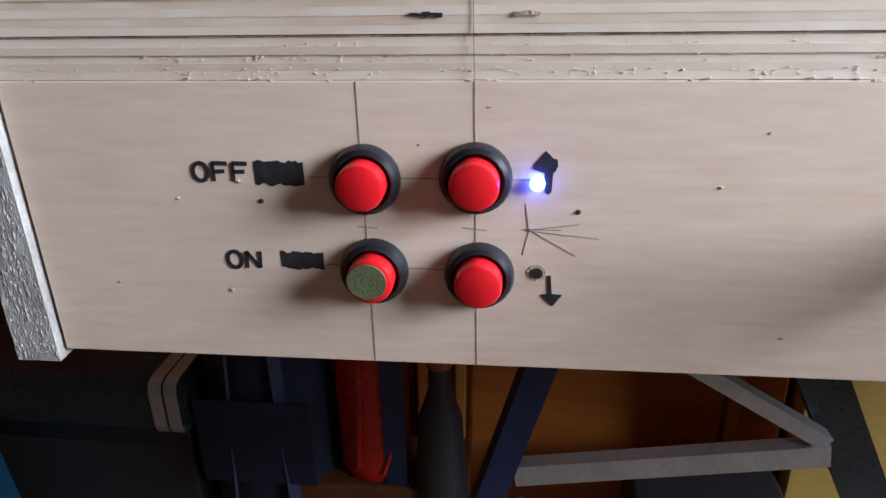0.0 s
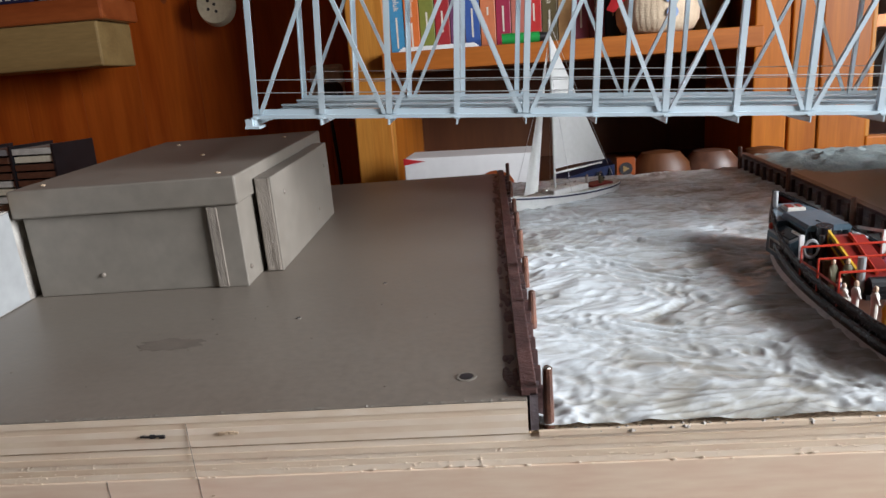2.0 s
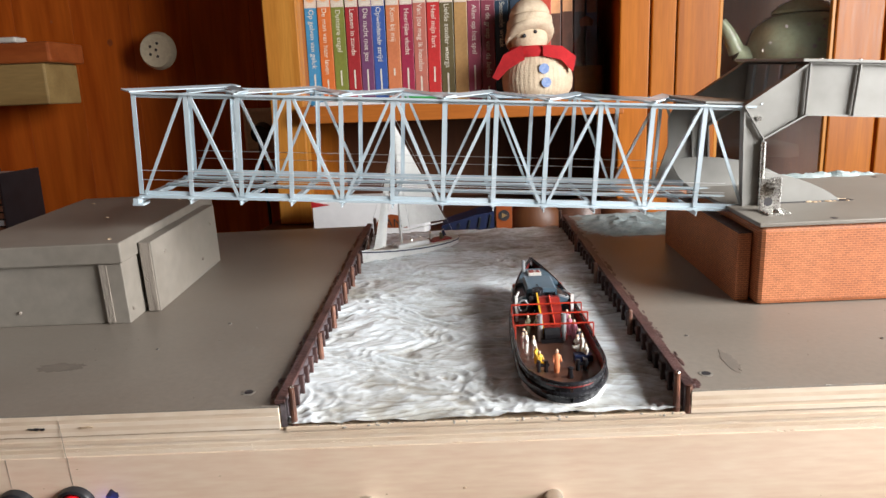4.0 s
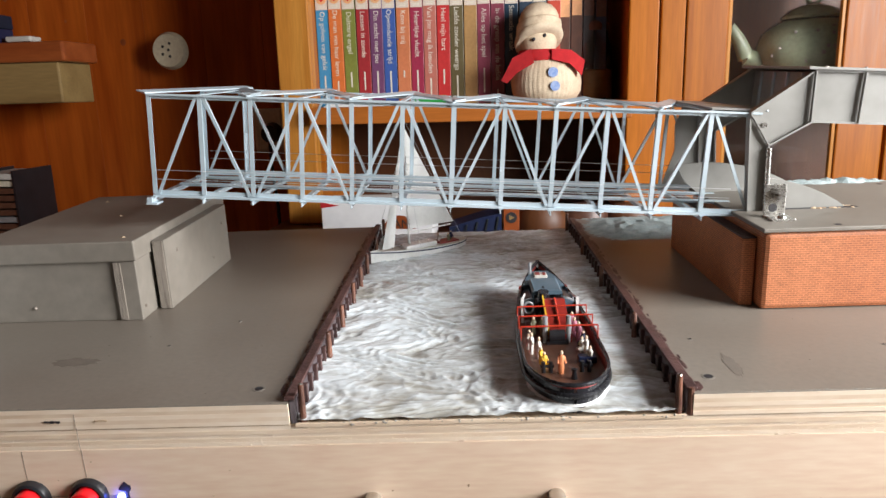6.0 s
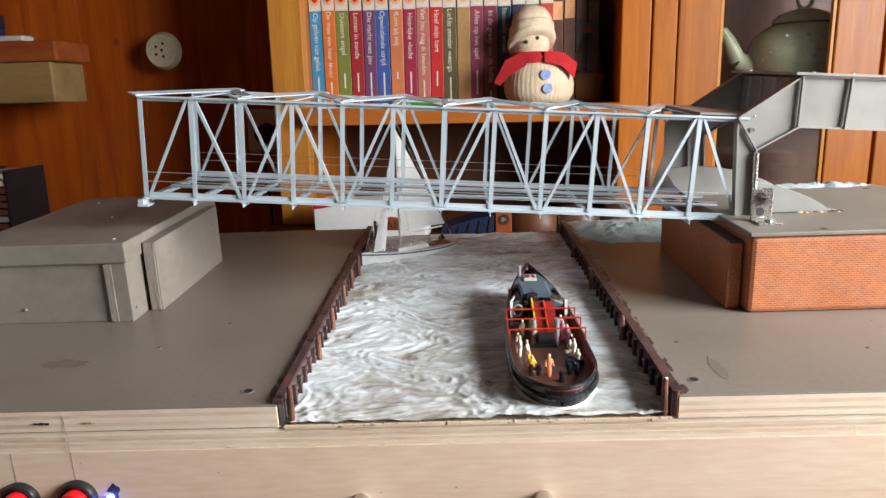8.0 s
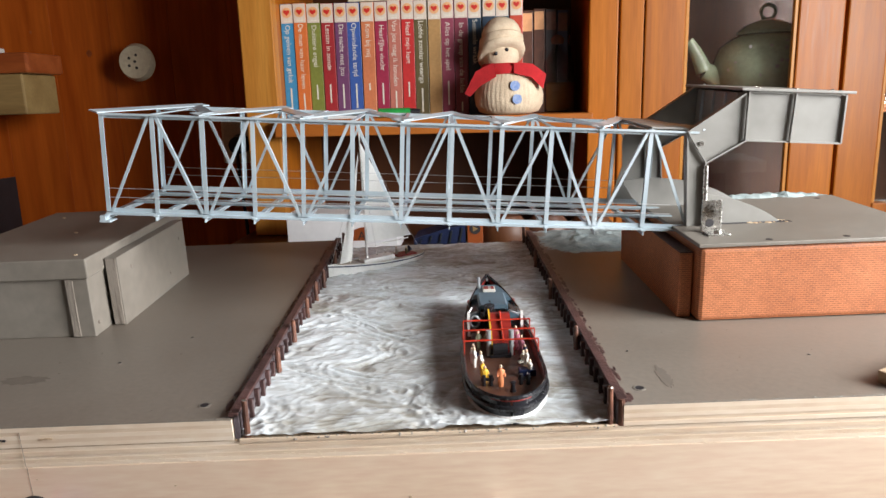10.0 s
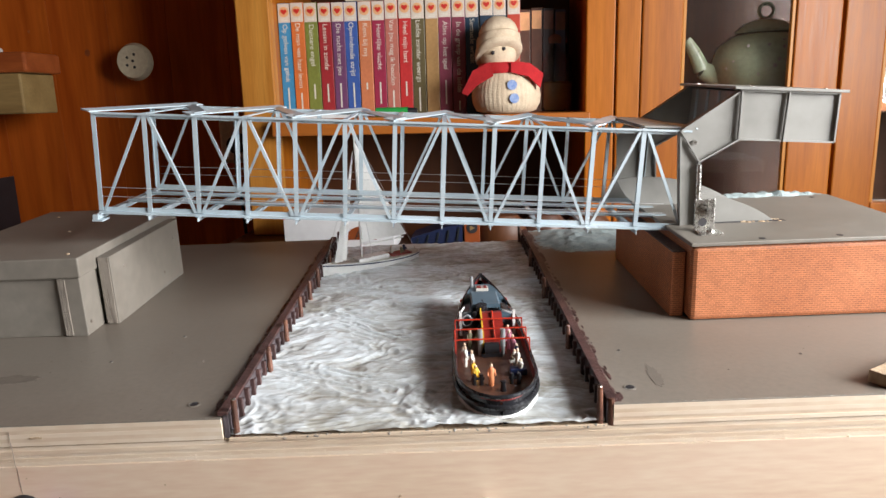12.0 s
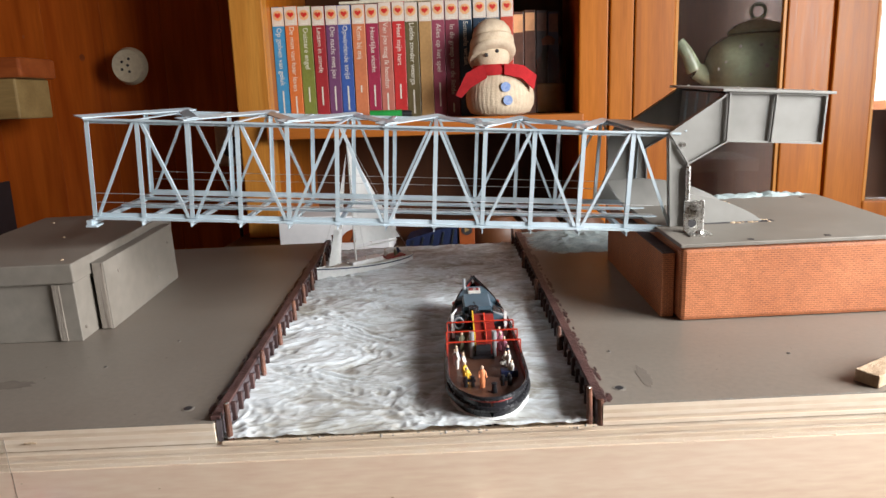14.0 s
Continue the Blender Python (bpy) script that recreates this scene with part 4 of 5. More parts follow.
for sx in (-1, 1):
    part("side_cabin", Shape().prism([(sx * 0.0100, 0.012), (sx * 0.0178, 0.012), (sx * 0.0172, 0.0200), (sx * 0.0100, 0.0222)], 1, 0.133, 0.163), "greyblue", house, "grey-blue side cabin")
    part("skylight", Shape().prism([(sx * 0.0112, 0.02205), (sx * 0.0162, 0.0206), (sx * 0.0162, 0.0211), (sx * 0.0112, 0.02255)], 1, 0.137, 0.152), "greycase", house, "dark glazed skylight")
    part("skylight_frame", Shape().rod((sx * 0.0104, 0.134, 0.0226), (sx * 0.0172, 0.134, 0.0205), 0.0006, seg=6).rod((sx * 0.0172, 0.134, 0.0205), (sx * 0.0172, 0.160, 0.0205), 0.0006, seg=6), "greymetal", house)
    part("side_window", Shape().box(sx * 0.0176 - 0.0004, sx * 0.0176 + 0.0004, 0.138, 0.158, 0.0138, 0.0183), "greywhite", house, "pale window strip")
    for k in range(3):
        part("window", Shape().box(sx * 0.0179 - 0.0004, sx * 0.0179 + 0.0004, 0.1395 + k * 0.0062, 0.1440 + k * 0.0062, 0.0144, 0.0178), "ink", house)
part("front_cabin", Shape().loft([[(-0.0150, 0.160, 0.014), (0.0150, 0.160, 0.014), (0.0138, 0.160, 0.0238), (-0.0138, 0.160, 0.0238)], [(-0.0085, 0.188, 0.016), (0.0085, 0.188, 0.016), (0.0075, 0.188, 0.0258), (-0.0075, 0.188, 0.0258)]]), "greyblue", house, "grey-blue bow cabin")
part("side_light", Shape().ball((-0.0155, 0.163, 0.0215), 0.0014, 1, 1, 1, 8), "brightred", house, "red side light")
part("side_light", Shape().ball((0.0155, 0.163, 0.0215), 0.0014, 1, 1, 1, 8), "hullred", house)
part("hatch", Shape().box(-0.005, 0.004, 0.172, 0.182, 0.0245, 0.0264, 0.0004), "greywhite", house, "white hatch with red marks")
part("hatch_mark", Shape().box(-0.004, -0.001, 0.174, 0.180, 0.0263, 0.0267).box(0.001, 0.003, 0.174, 0.180, 0.0263, 0.0267), "hullred", house)
casing = part("funnel_casing", Shape().prism([(0.084, 0.011), (0.128, 0.011), (0.128, 0.0235), (0.120, 0.0245), (0.092, 0.0165), (0.084, 0.0155)], 0, -0.0035, 0.0095), "hullred", tug, "red sloping engine casing")
part("name_board", Shape().prism([(0.090, 0.0136), (0.124, 0.0218), (0.124, 0.0262), (0.090, 0.0174)], 0, -0.0046, -0.0036), "yellow", casing, "yellow board with unreadable writing")
for k in range(7):
    part("writing_bar", Shape().prism([(0.093 + k * 0.0042, 0.0157 + k * 0.00102), (0.0962 + k * 0.0042, 0.0165 + k * 0.00102), (0.0962 + k * 0.0042, 0.0181 + k * 0.00102), (0.093 + k * 0.0042, 0.0173 + k * 0.00102)], 0, -0.0050, -0.0047), "ink", casing)
part("casing_ridge", Shape().rod((0.0030, 0.092, 0.0172), (0.0030, 0.120, 0.0252), 0.0007, seg=6), "brightred", casing)
part("funnel", Shape().rod((-0.003, 0.133, 0.011), (-0.003, 0.131, 0.0265), 0.0042, 0.0036, 18), "hullblack", tug, "black funnel", True)
part("rigging", Shape().rod((-0.006, 0.112, 0.0125), (-0.004, 0.140, 0.0240), 0.0010, seg=6).rod((-0.008, 0.114, 0.0125), (-0.006, 0.138, 0.0232), 0.0008, seg=6).rod((0.0, 0.128, 0.024), (-0.002, 0.143, 0.0255), 0.0012, seg=6), "black", tug, "black spars and rigging")
for k in range(4):
    part("vent", Shape().rod((-0.008 + k * 0.002, 0.121 + k * 0.003, 0.011), (-0.008 + k * 0.002, 0.121 + k * 0.003, 0.025 - k * 0.002), 0.0013, seg=8), "black", tug)
part("mast", Shape().rod((-0.0075, 0.182, 0.021), (-0.0075, 0.182, 0.0320), 0.0014, 0.0012, 8), "greymetal", tug)
for x in (-0.0065, 0.0075):
    part("davit", Shape().rod((x, 0.085, 0.011), (x, 0.085, 0.0245), 0.0016, 0.0016, 10), "greymetal", tug, "grey ventilator pipe")
part("winch", Shape().rod((-0.004, 0.083, 0.015), (0.005, 0.083, 0.015), 0.0032, seg=14).box(-0.006, 0.007, 0.080, 0.087, 0.0112, 0.013), "black", tug)


def hoop(y, w, h, z, material="brightred"):
    s = Shape()
    for p, q in (((-w, y, z), (-w, y, z + h)), ((w, y, z), (w, y, z + h)), ((-w, y, z + h), (w, y, z + h))):
        s.rod(p, q, 0.00042, seg=6)
    return s


for y, w in ((0.068, 0.0222), (0.088, 0.0222), (0.108, 0.0215)):
    part("towing_hoop", hoop(y, w, 0.0105, 0.0135), "brightred", tug, "bright red towing hoop")
for sx in (-1, 1):
    part("side_rail", Shape().rod((sx * 0.0222, 0.068, 0.0195), (sx * 0.0215, 0.108, 0.0195), 0.00045, seg=6), "brightred", tug)
    part("white_post", Shape().box(sx * 0.0175 - 0.0009, sx * 0.0175 + 0.0009, 0.118, 0.1195, 0.012, 0.026), "hullwhite", tug)
    part("cabin_rail", Shape().rod((sx * 0.0175, 0.119, 0.0255), (sx * 0.0145, 0.138, 0.0238), 0.0006, seg=6), "hullwhite", tug)
    part("bitt", Shape().rod((sx * 0.0085, 0.036, 0.011), (sx * 0.0085, 0.036, 0.0162), 0.0012, seg=8).rod((sx * 0.0125, 0.036, 0.011), (sx * 0.0125, 0.036, 0.0162), 0.0012, seg=8).rod((sx * 0.0068, 0.036, 0.0142), (sx * 0.0142, 0.036, 0.0142), 0.0008, seg=8), "black", tug)
part("capstan", Shape().lathe([(0.002, 0.011), (0.0014, 0.013), (0.0012, 0.0148), (0.0019, 0.0158), (0.0005, 0.0162)], (0.003, 0.026, 0), 12), "black", tug)
sh = Shape()
for k in range(16):
    a0, a1 = k * math.pi / 8, (k + 1) * math.pi / 8
    sh.rod((-0.0135 + 0.003 * math.cos(a0), 0.118, 0.021 + 0.003 * math.sin(a0)), (-0.0135 + 0.003 * math.cos(a1), 0.118, 0.021 + 0.003 * math.sin(a1)), 0.0006, seg=6)
part("lifebuoy", sh, "greymetal", tug)
rc = random.Random(4)
for k in range(14):
    x, y, h = rc.choice((-1, 1)) * rc.uniform(0.006, 0.016), rc.uniform(0.105, 0.134), rc.uniform(0.002, 0.007)
    part("deck_locker", Shape().box(x - 0.0018, x + 0.0018, y - 0.0022, y + 0.0022, 0.0110, 0.0112 + h, 0.0003), rc.choice(("black", "greymetal", "deckbrown", "hullred", "olive")), tug)
part("bench", Shape().box(0.0085, 0.0185, 0.047, 0.0535, 0.0115, 0.0145, 0.0004), "navy", tug)
for x, y, coat, sit, rz in ((-0.003, 0.034, "orange", False, 5), (-0.0115, 0.042, "yellow", True, 40), (-0.0125, 0.050, "yellow", True, 60), (-0.0130, 0.058, "greywhite", False, 70), (-0.0165, 0.066, "greywhite", False, 80),
                            (-0.0175, 0.074, "greywhite", True, 80), (-0.0125, 0.097, "olive", False, 20), (-0.0070, 0.096, "olive", False, 0), (0.0150, 0.050, "greywhite", True, -60), (0.0140, 0.058, "greywhite", False, -70),
                            (0.0128, 0.066, "greywhite", True, -70), (0.0120, 0.093, "pinkc", False, 0), (0.0135, 0.084, "pinkc", False, -30), (0.0120, 0.104, "pinkc", False, 10), (0.0150, 0.076, "navy", True, -80), (-0.0165, 0.081, "navy", True, 80)):
    figure(TUG @ pose(x, y, 0.0113, 0, 0, rz), coat, 0.0104, sit)

SAIL = pose(0.0815, 0.3250, -0.0135, 0, 0, 125.2) @ Matrix.Diagonal((0.88, 0.84, 0.94, 1))
yacht = thing("sailing_yacht_model", SAIL, "white model sailing yacht with hoisted sails", "model boat")
LY, BY = 0.116, 0.030
yr = hull_rings(LY, BY, 0.0115, 0.004, 0.30, bow_pow=1.9)
part("hull", Shape().loft(yr, close=False), "hullwhite", yacht, "white hull", True)
part("deck", Shape().loft([[(r[0][0] * 0.99, r[0][1], r[0][2] - 0.0006), (r[-1][0] * 0.99, r[-1][1], r[-1][2] - 0.0006)] for r in yr], close=False), "greywhite", yacht, "pale deck")
for sgn, i in ((-1, 0), (1, -1)):
    sh = Shape()
    for p, q in zip(yr, yr[1:]):
        sh.rod((p[i][0] * 1.01, p[i][1], p[i][2] - 0.0016), (q[i][0] * 1.01, q[i][1], q[i][2] - 0.0016), 0.0006, seg=6, caps=False)
    part("blue_line", sh, "navy", yacht, "dark blue sheer line")
part("cabin", Shape().box(-0.0075, 0.0075, 0.040, 0.078, 0.0105, 0.0152, 0.0014), "hullwhite", yacht)
for k in range(5):
    part("deck_fitting", Shape().ball((0.004 - 0.002 * k, 0.045 + 0.012 * k, 0.0155), 0.0012, 1, 1, 0.8, 6), "zinc", yacht)
part("cockpit", Shape().box(-0.007, 0.007, 0.012, 0.036, 0.0108, 0.0122, 0.0005), "hullred", yacht, "dark red cockpit cushions")
part("mast", Shape().rod((0, 0.070, 0.010), (0, 0.070, 0.132), 0.0011, 0.0007, 10), "hullwhite", yacht)
part("boom", Shape().rod((0, 0.070, 0.026), (0, 0.018, 0.027), 0.0008, seg=8), "hullwhite", yacht)


def sail_sheet(corners, belly):
    """A triangular sail with thickness and a slight belly."""
    a, b, c = (Vector(p) for p in corners)
    n = 12
    rows, back = [], []
    for i in range(n + 1):
        u = i / n
        row, rb = [], []
        for j in range(n + 1):
            v = j / n
            p = a.lerp(b, v).lerp(c, u)
            p = p + Vector((belly * math.sin(math.pi * min(v + 0.05, 1)) * (1 - u) * math.sin(math.pi * min(u + 0.25, 1)), 0, 0))
            row.append(p)
            rb.append(p + Vector((0.0003, 0, 0)))
        rows.append(row)
        back.append(rb)
    return Shape().loft(rows, close=False).loft(back, close=False)


main = part("mainsail", sail_sheet([(0, 0.068, 0.029), (0, 0.014, 0.029), (0, 0.069, 0.122)], 0.004), "sail", yacht, "white mainsail", True)
part("jib", sail_sheet([(0, 0.088, 0.016), (0, 0.102, 0.014), (0, 0.072, 0.115)], -0.003), "sail", yacht, "white foresail", True)
for p, q in (((0, 0.070, 0.131), (0, 0.003, 0.012)), ((0.013, 0.064, 0.011), (0, 0.070, 0.10)), ((-0.013, 0.064, 0.011), (0, 0.070, 0.10)), ((0, 0.113, 0.013), (0, 0.070, 0.112))):
    part("stay", Shape().rod(p, q, 0.0002, seg=5), "wire", yacht)
for x, y, coat in ((0.003, 0.016, "navy"), (-0.004, 0.024, "olive"), (0.003, 0.032, "greywhite")):
    figure(SAIL @ pose(x, y, 0.0120, 0, 0, 0), coat, 0.010, True)
writing("sail_mark", "H", 0.008, "ink", yacht, pose(0.0046, 0.053, 0.062, 90, 0, 90), "dark letter on the sail")

# ---- room: cabinet, wall and what stands there ----
FLOOR = -0.78
RW = ROOM.to_3x3().to_4x4()


def at(x, y, z):
    """The room's turn at a place in the world."""
    return Matrix.Translation((x, y, z)) @ RW


hutch = thing("display_cabinet", ROOM, "orange pine cabinet with open shelf and glazed doors", "cabinet")
U = (-0.568, -0.5185, -0.0715, -0.030, 0.004, 0.060, 0.211, 0.274, 0.336)
TOP, LOW, DEEP = 0.42, -0.172, 0.27
part("stile", Shape().box(U[0], U[1], 0, 0.022, LOW, TOP, 0.002), "cabinet_pale", hutch)
part("side_panel", Shape().box(U[0], U[0] + 0.018, 0.022, DEEP, LOW, TOP), "cabinet", hutch)
part("inner_side", Shape().box(U[1] - 0.012, U[1] - 0.002, 0.022, DEEP - 0.01, LOW, TOP), "cabinet", hutch)
part("stile", Shape().box(U[2], U[3] - 0.0015, 0, 0.022, LOW, TOP, 0.002), "cabinet", hutch)
part("partition", Shape().box(U[2] + 0.004, U[3] - 0.006, 0.022, DEEP - 0.01, LOW, TOP), "cabinet", hutch)
part("stile", Shape().box(U[3] + 0.0015, U[4], 0.002, 0.022, LOW, TOP, 0.002), "cabinet", hutch)
part("back_panel", Shape().box(U[0] + 0.018, 0.62, DEEP - 0.008, DEEP, LOW, TOP), "shade_pine", hutch, "brown back panel, darkened in colour for the cabinet's shade")
part("shelf_board", Shape().box(U[1] - 0.002, U[2] + 0.004, -0.022, DEEP - 0.01, -0.024, 0.0, 0.0015), "shelfwood", hutch)
part("top_board", Shape().box(U[0] - 0.01, 0.62, -0.03, DEEP, TOP, TOP + 0.02, 0.002), "cabinet", hutch)
part("upper_shelf", Shape().box(U[1] - 0.002, U[2] + 0.004, 0.0, DEEP - 0.01, 0.215, 0.233, 0.0015), "shelfwood", hutch)
for x0, x1 in ((U[4] + 0.001, U[7] - 0.002), (U[8] - 0.06, 0.60)):
    door = part("glazed_door", Shape().box(x0, x0 + 0.055, 0.0, 0.020, LOW + 0.004, TOP - 0.004, 0.002), "cabinet", hutch, "pine door frame with glass pane")
    part("door_stile", Shape().box(x1 - 0.061, x1, 0.0, 0.020, LOW + 0.004, TOP - 0.004, 0.002), "cabinet", door)
    part("rail", Shape().box(x0 + 0.0552, x1 - 0.0612, 0.0, 0.020, LOW + 0.004, LOW + 0.035, 0.002), "cabinet", door)
    part("rail", Shape().box(x0 + 0.0552, x1 - 0.0612, 0.0, 0.020, TOP - 0.05, TOP - 0.004, 0.002), "cabinet", door)
    for px in (x0 + 0.0552, x1 - 0.0662):
        part("glazing_bead", Shape().box(px, px + 0.005, 0.003, 0.012, LOW + 0.035, TOP - 0.05, 0.001), "cabinet_pale", door)
    pane = part("pane", Shape().box(x0 + 0.056, x1 - 0.062, 0.012, 0.0150, LOW + 0.034, TOP - 0.052, m=Matrix.Translation(((x0 + x1) / 2, 0.0135, 0)) @ pose(0, 0, 0, 0, 0, -4) @ Matrix.Translation((-(x0 + x1) / 2, -0.0135, 0))), "glass", door, "clear glass pane")
    pane.visible_shadow = False
part("inner_shelf", Shape().box(U[4], 0.61, 0.035, DEEP - 0.01, -0.010, 0.004), "shelfwood", hutch)
part("end_panel", Shape().box(0.602, 0.62, 0.0, DEEP, LOW, TOP), "cabinet", hutch)

base = thing("base_cabinet", ROOM, "brown pine base cabinet with panelled doors", "cabinet")
part("worktop", Shape().box(U[0] - 0.02, 0.64, -0.255, DEEP, LOW - 0.026, LOW - 0.0005, 0.003), "shade_pine", base)
part("carcass", Shape().box(U[0], 0.62, -0.225, DEEP, -0.865, LOW - 0.0265), "shade_pine", base)
for k in range(3):
    x0 = U[0] + 0.006 + k * 0.39
    d = part("door", Shape().box(x0, x0 + 0.382, -0.246, -0.2255, -0.82, LOW - 0.04, 0.003), "shelfwood", base, "panelled pine door")
    part("raised_panel", Shape().box(x0 + 0.06, x0 + 0.322, -0.252, -0.2465, -0.76, LOW - 0.10, 0.004), "shelfwood", d)
    for a0, a1, b0, b1 in ((x0 + 0.044, x0 + 0.056, -0.775, LOW - 0.085), (x0 + 0.326, x0 + 0.338, -0.775, LOW - 0.085)):
        part("moulding", Shape().box(a0, a1, -0.2535, -0.2463, b0, b1, 0.002), "cabinet_pale", d)
    part("knob", Shape().ball((x0 + 0.02, -0.254, -0.3), 0.011, 1, 1, 1, 12), "zinc", d)

SPINES = [((0.05, 0.27, 0.50), "Op golven van geluk"), ((0.66, 0.17, 0.045), "De man van haar leven"), ((0.21, 0.23, 0.05), "Duistere engel"), ((0.36, 0.03, 0.035), "Lessen in zonde"), ((0.17, 0.06, 0.14), "Die nacht met jou"),
          ((0.05, 0.11, 0.36), "Opwindende strijd"), ((0.62, 0.20, 0.09), "Kom bij mij"), ((0.34, 0.03, 0.07), "Heerlijke vlucht"), ((0.50, 0.16, 0.12), "Van jou mag ik houden"), ((0.55, 0.035, 0.035), "Heel mijn hart"),
          ((0.13, 0.10, 0.045), "Liefde zonder weerga"), ((0.44, 0.25, 0.10), ""), ((0.30, 0.06, 0.10), "Alles op het spel"), ((0.25, 0.05, 0.08), "In de greep van de liefde"), ((0.02, 0.05, 0.09), "Sensuele wraak"),
          ((0.03, 0.05, 0.08), ""), ((0.04, 0.09, 0.12), ""), ((0.55, 0.07, 0.04), "")]
M["band"] = mat("pale_band", (0.66, 0.56, 0.48), (0.60, 0.50, 0.42), 60, 0.45, bump=0.02)
M["badge"] = mat("orange_badge", (0.78, 0.42, 0.20), None, 60, 0.45, bump=0.02)
M["heart"] = mat("red_heart", (0.62, 0.03, 0.02), None, 60, 0.45, bump=0.02)
M["title"] = mat("title_ink", (0.75, 0.70, 0.60), None, 60, 0.5, bump=0)
BOOK = 0.167
HUE = {0: "blue", 1: "orange", 2: "olive green", 3: "dark red", 4: "plum", 5: "navy blue", 6: "salmon", 7: "crimson", 8: "salmon brown", 9: "red", 10: "dark olive", 11: "tan", 12: "plum red", 13: "wine red", 14: "black-blue", 15: "dark", 16: "dark teal", 17: "red"}
rb = random.Random(5)
ub = -0.5205
for i, (colour, title) in enumerate(SPINES):
    w = 0.0196 + rb.uniform(-0.0006, 0.0006)
    hgt = BOOK + rb.uniform(-0.001, 0.001)
    key = "cover_%d" % i
    M[key] = mat("book_cover", colour, tuple(v * 0.85 for v in colour), 18, 0.38, bump=0.03, fine=200)
    bk = thing("paperback", ROOM @ pose(ub + w / 2, 0.045 + rb.uniform(-0.001, 0.001), 0.0003, 0, rb.uniform(-0.25, 0.25), 0), "%s paperback standing on the shelf" % HUE[i], "book", "row of paperbacks")
    part("spine", Shape().box(-w / 2 + 0.0003, w / 2 - 0.0003, 0, 0.0016, 0, hgt, 0.0006), key, bk)
    for sx in (-1, 1):
        part("cover", Shape().box(min(sx * (w / 2 - 0.0008), sx * (w / 2 - 0.0002)), max(sx * (w / 2 - 0.0008), sx * (w / 2 - 0.0002)), 0.0012, 0.103, 0, hgt), key, bk)
    part("page_block", Shape().box(-w / 2 + 0.001, w / 2 - 0.001, 0.0014, 0.101, 0.0005, hgt - 0.0006), "pages", bk)
    part("top_band", Shape().box(-w / 2 + 0.0009, w / 2 - 0.0009, -0.00025, 0.0004, hgt - 0.0275, hgt - 0.0006), "band", bk, "pale band")
    part("badge", Shape().rod((0, -0.0005, hgt - 0.0125), (0, 0.0002, hgt - 0.0125), 0.0073, seg=24), "badge", bk)
    hp = [(0.0046 * 0.062 * 16 * math.sin(a) ** 3, 0.0046 * 0.062 * (13 * math.cos(a) - 5 * math.cos(2 * a) - 2 * math.cos(3 * a) - math.cos(4 * a))) for a in [k * math.pi / 14 for k in range(28)]]
    part("heart", Shape().prism([(x, z + hgt - 0.0122) for x, z in hp], 1, -0.0008, -0.0004), "heart", bk)
    for k in range(2):
        part("imprint_bar", Shape().box(-0.005, 0.005, -0.0004, 0.0, hgt - 0.0228 - k * 0.0022, hgt - 0.0218 - k * 0.0022), "title", bk)
    if title:
        writing("title", title, 0.0102, "title", bk, Matrix(((0, 1, 0, 0.0), (0, 0, -1, -0.0002), (-1, 0, 0, hgt - 0.031 - 0.00214 * len(title)), (0, 0, 0, 1))), "pale title lettering")
        za = hgt - 0.036 - 0.0043 * len(title)
        part("author_bar", Shape().box(-0.0012, 0.0010, -0.0003, 0.0, max(za - 0.043, 0.006), min(za - 0.004, 0.05)), "title", bk, "unreadable author line")
    ub += w + 0.0004
for k, (h, c) in enumerate(((0.150, "badge"), (0.152, "deckbrown"), (0.151, "ink"), (0.149, "navy"))):
    bk = thing("paperback", ROOM @ pose(ub + 0.008 + k * 0.0175, 0.075, 0.0003), "dark paperback in the shade of the shelf", "book", "dark paperbacks")
    part("cover", Shape().box(-0.0082, 0.0082, 0, 0.095, 0, h, 0.0008), "deckbrown" if c == "badge" else c, bk)
    part("badge", Shape().box(-0.007, 0.007, -0.0004, 0.0002, h - 0.03, h - 0.004), "badge" if k < 2 else "deckbrown", bk)
lying = thing("magazine_stack", ROOM @ pose(-0.32, 0.08, BOOK + 0.0026), "flat magazines lying on top of the paperbacks", "magazine")
part("magazine", Shape().box(-0.10, 0.12, -0.02, 0.10, 0, 0.004, 0.0008), "pages", lying)
part("magazine", Shape().box(-0.07, 0.13, -0.012, 0.10, 0.0042, 0.008, 0.0008), "greywhite", lying)
papers = thing("paper_stack", ROOM @ pose(-0.449, 0.0, 0.0003), "white papers lying on the shelf before the books", "paper")
for k in range(3):
    part("sheet", Shape().box(-0.050 + 0.002 * k, 0.048 - 0.002 * k, -0.016 + 0.002 * k, 0.040, 0.0018 * k, 0.0018 * k + 0.0015), "paper", papers)
marker = thing("felt_pen", ROOM @ pose(-0.345, -0.002, 0.0068, 0, 0, 4), "green felt pen with black cap lying on the shelf", "pen")
part("barrel", Shape().rod((-0.026, 0, 0), (0.020, 0, 0), 0.0065, seg=16), "greymarker", marker, smooth=True)
part("cap", Shape().rod((0.0201, 0, 0), (0.034, 0, 0), 0.0060, 0.0045, 16), "black", marker, smooth=True)


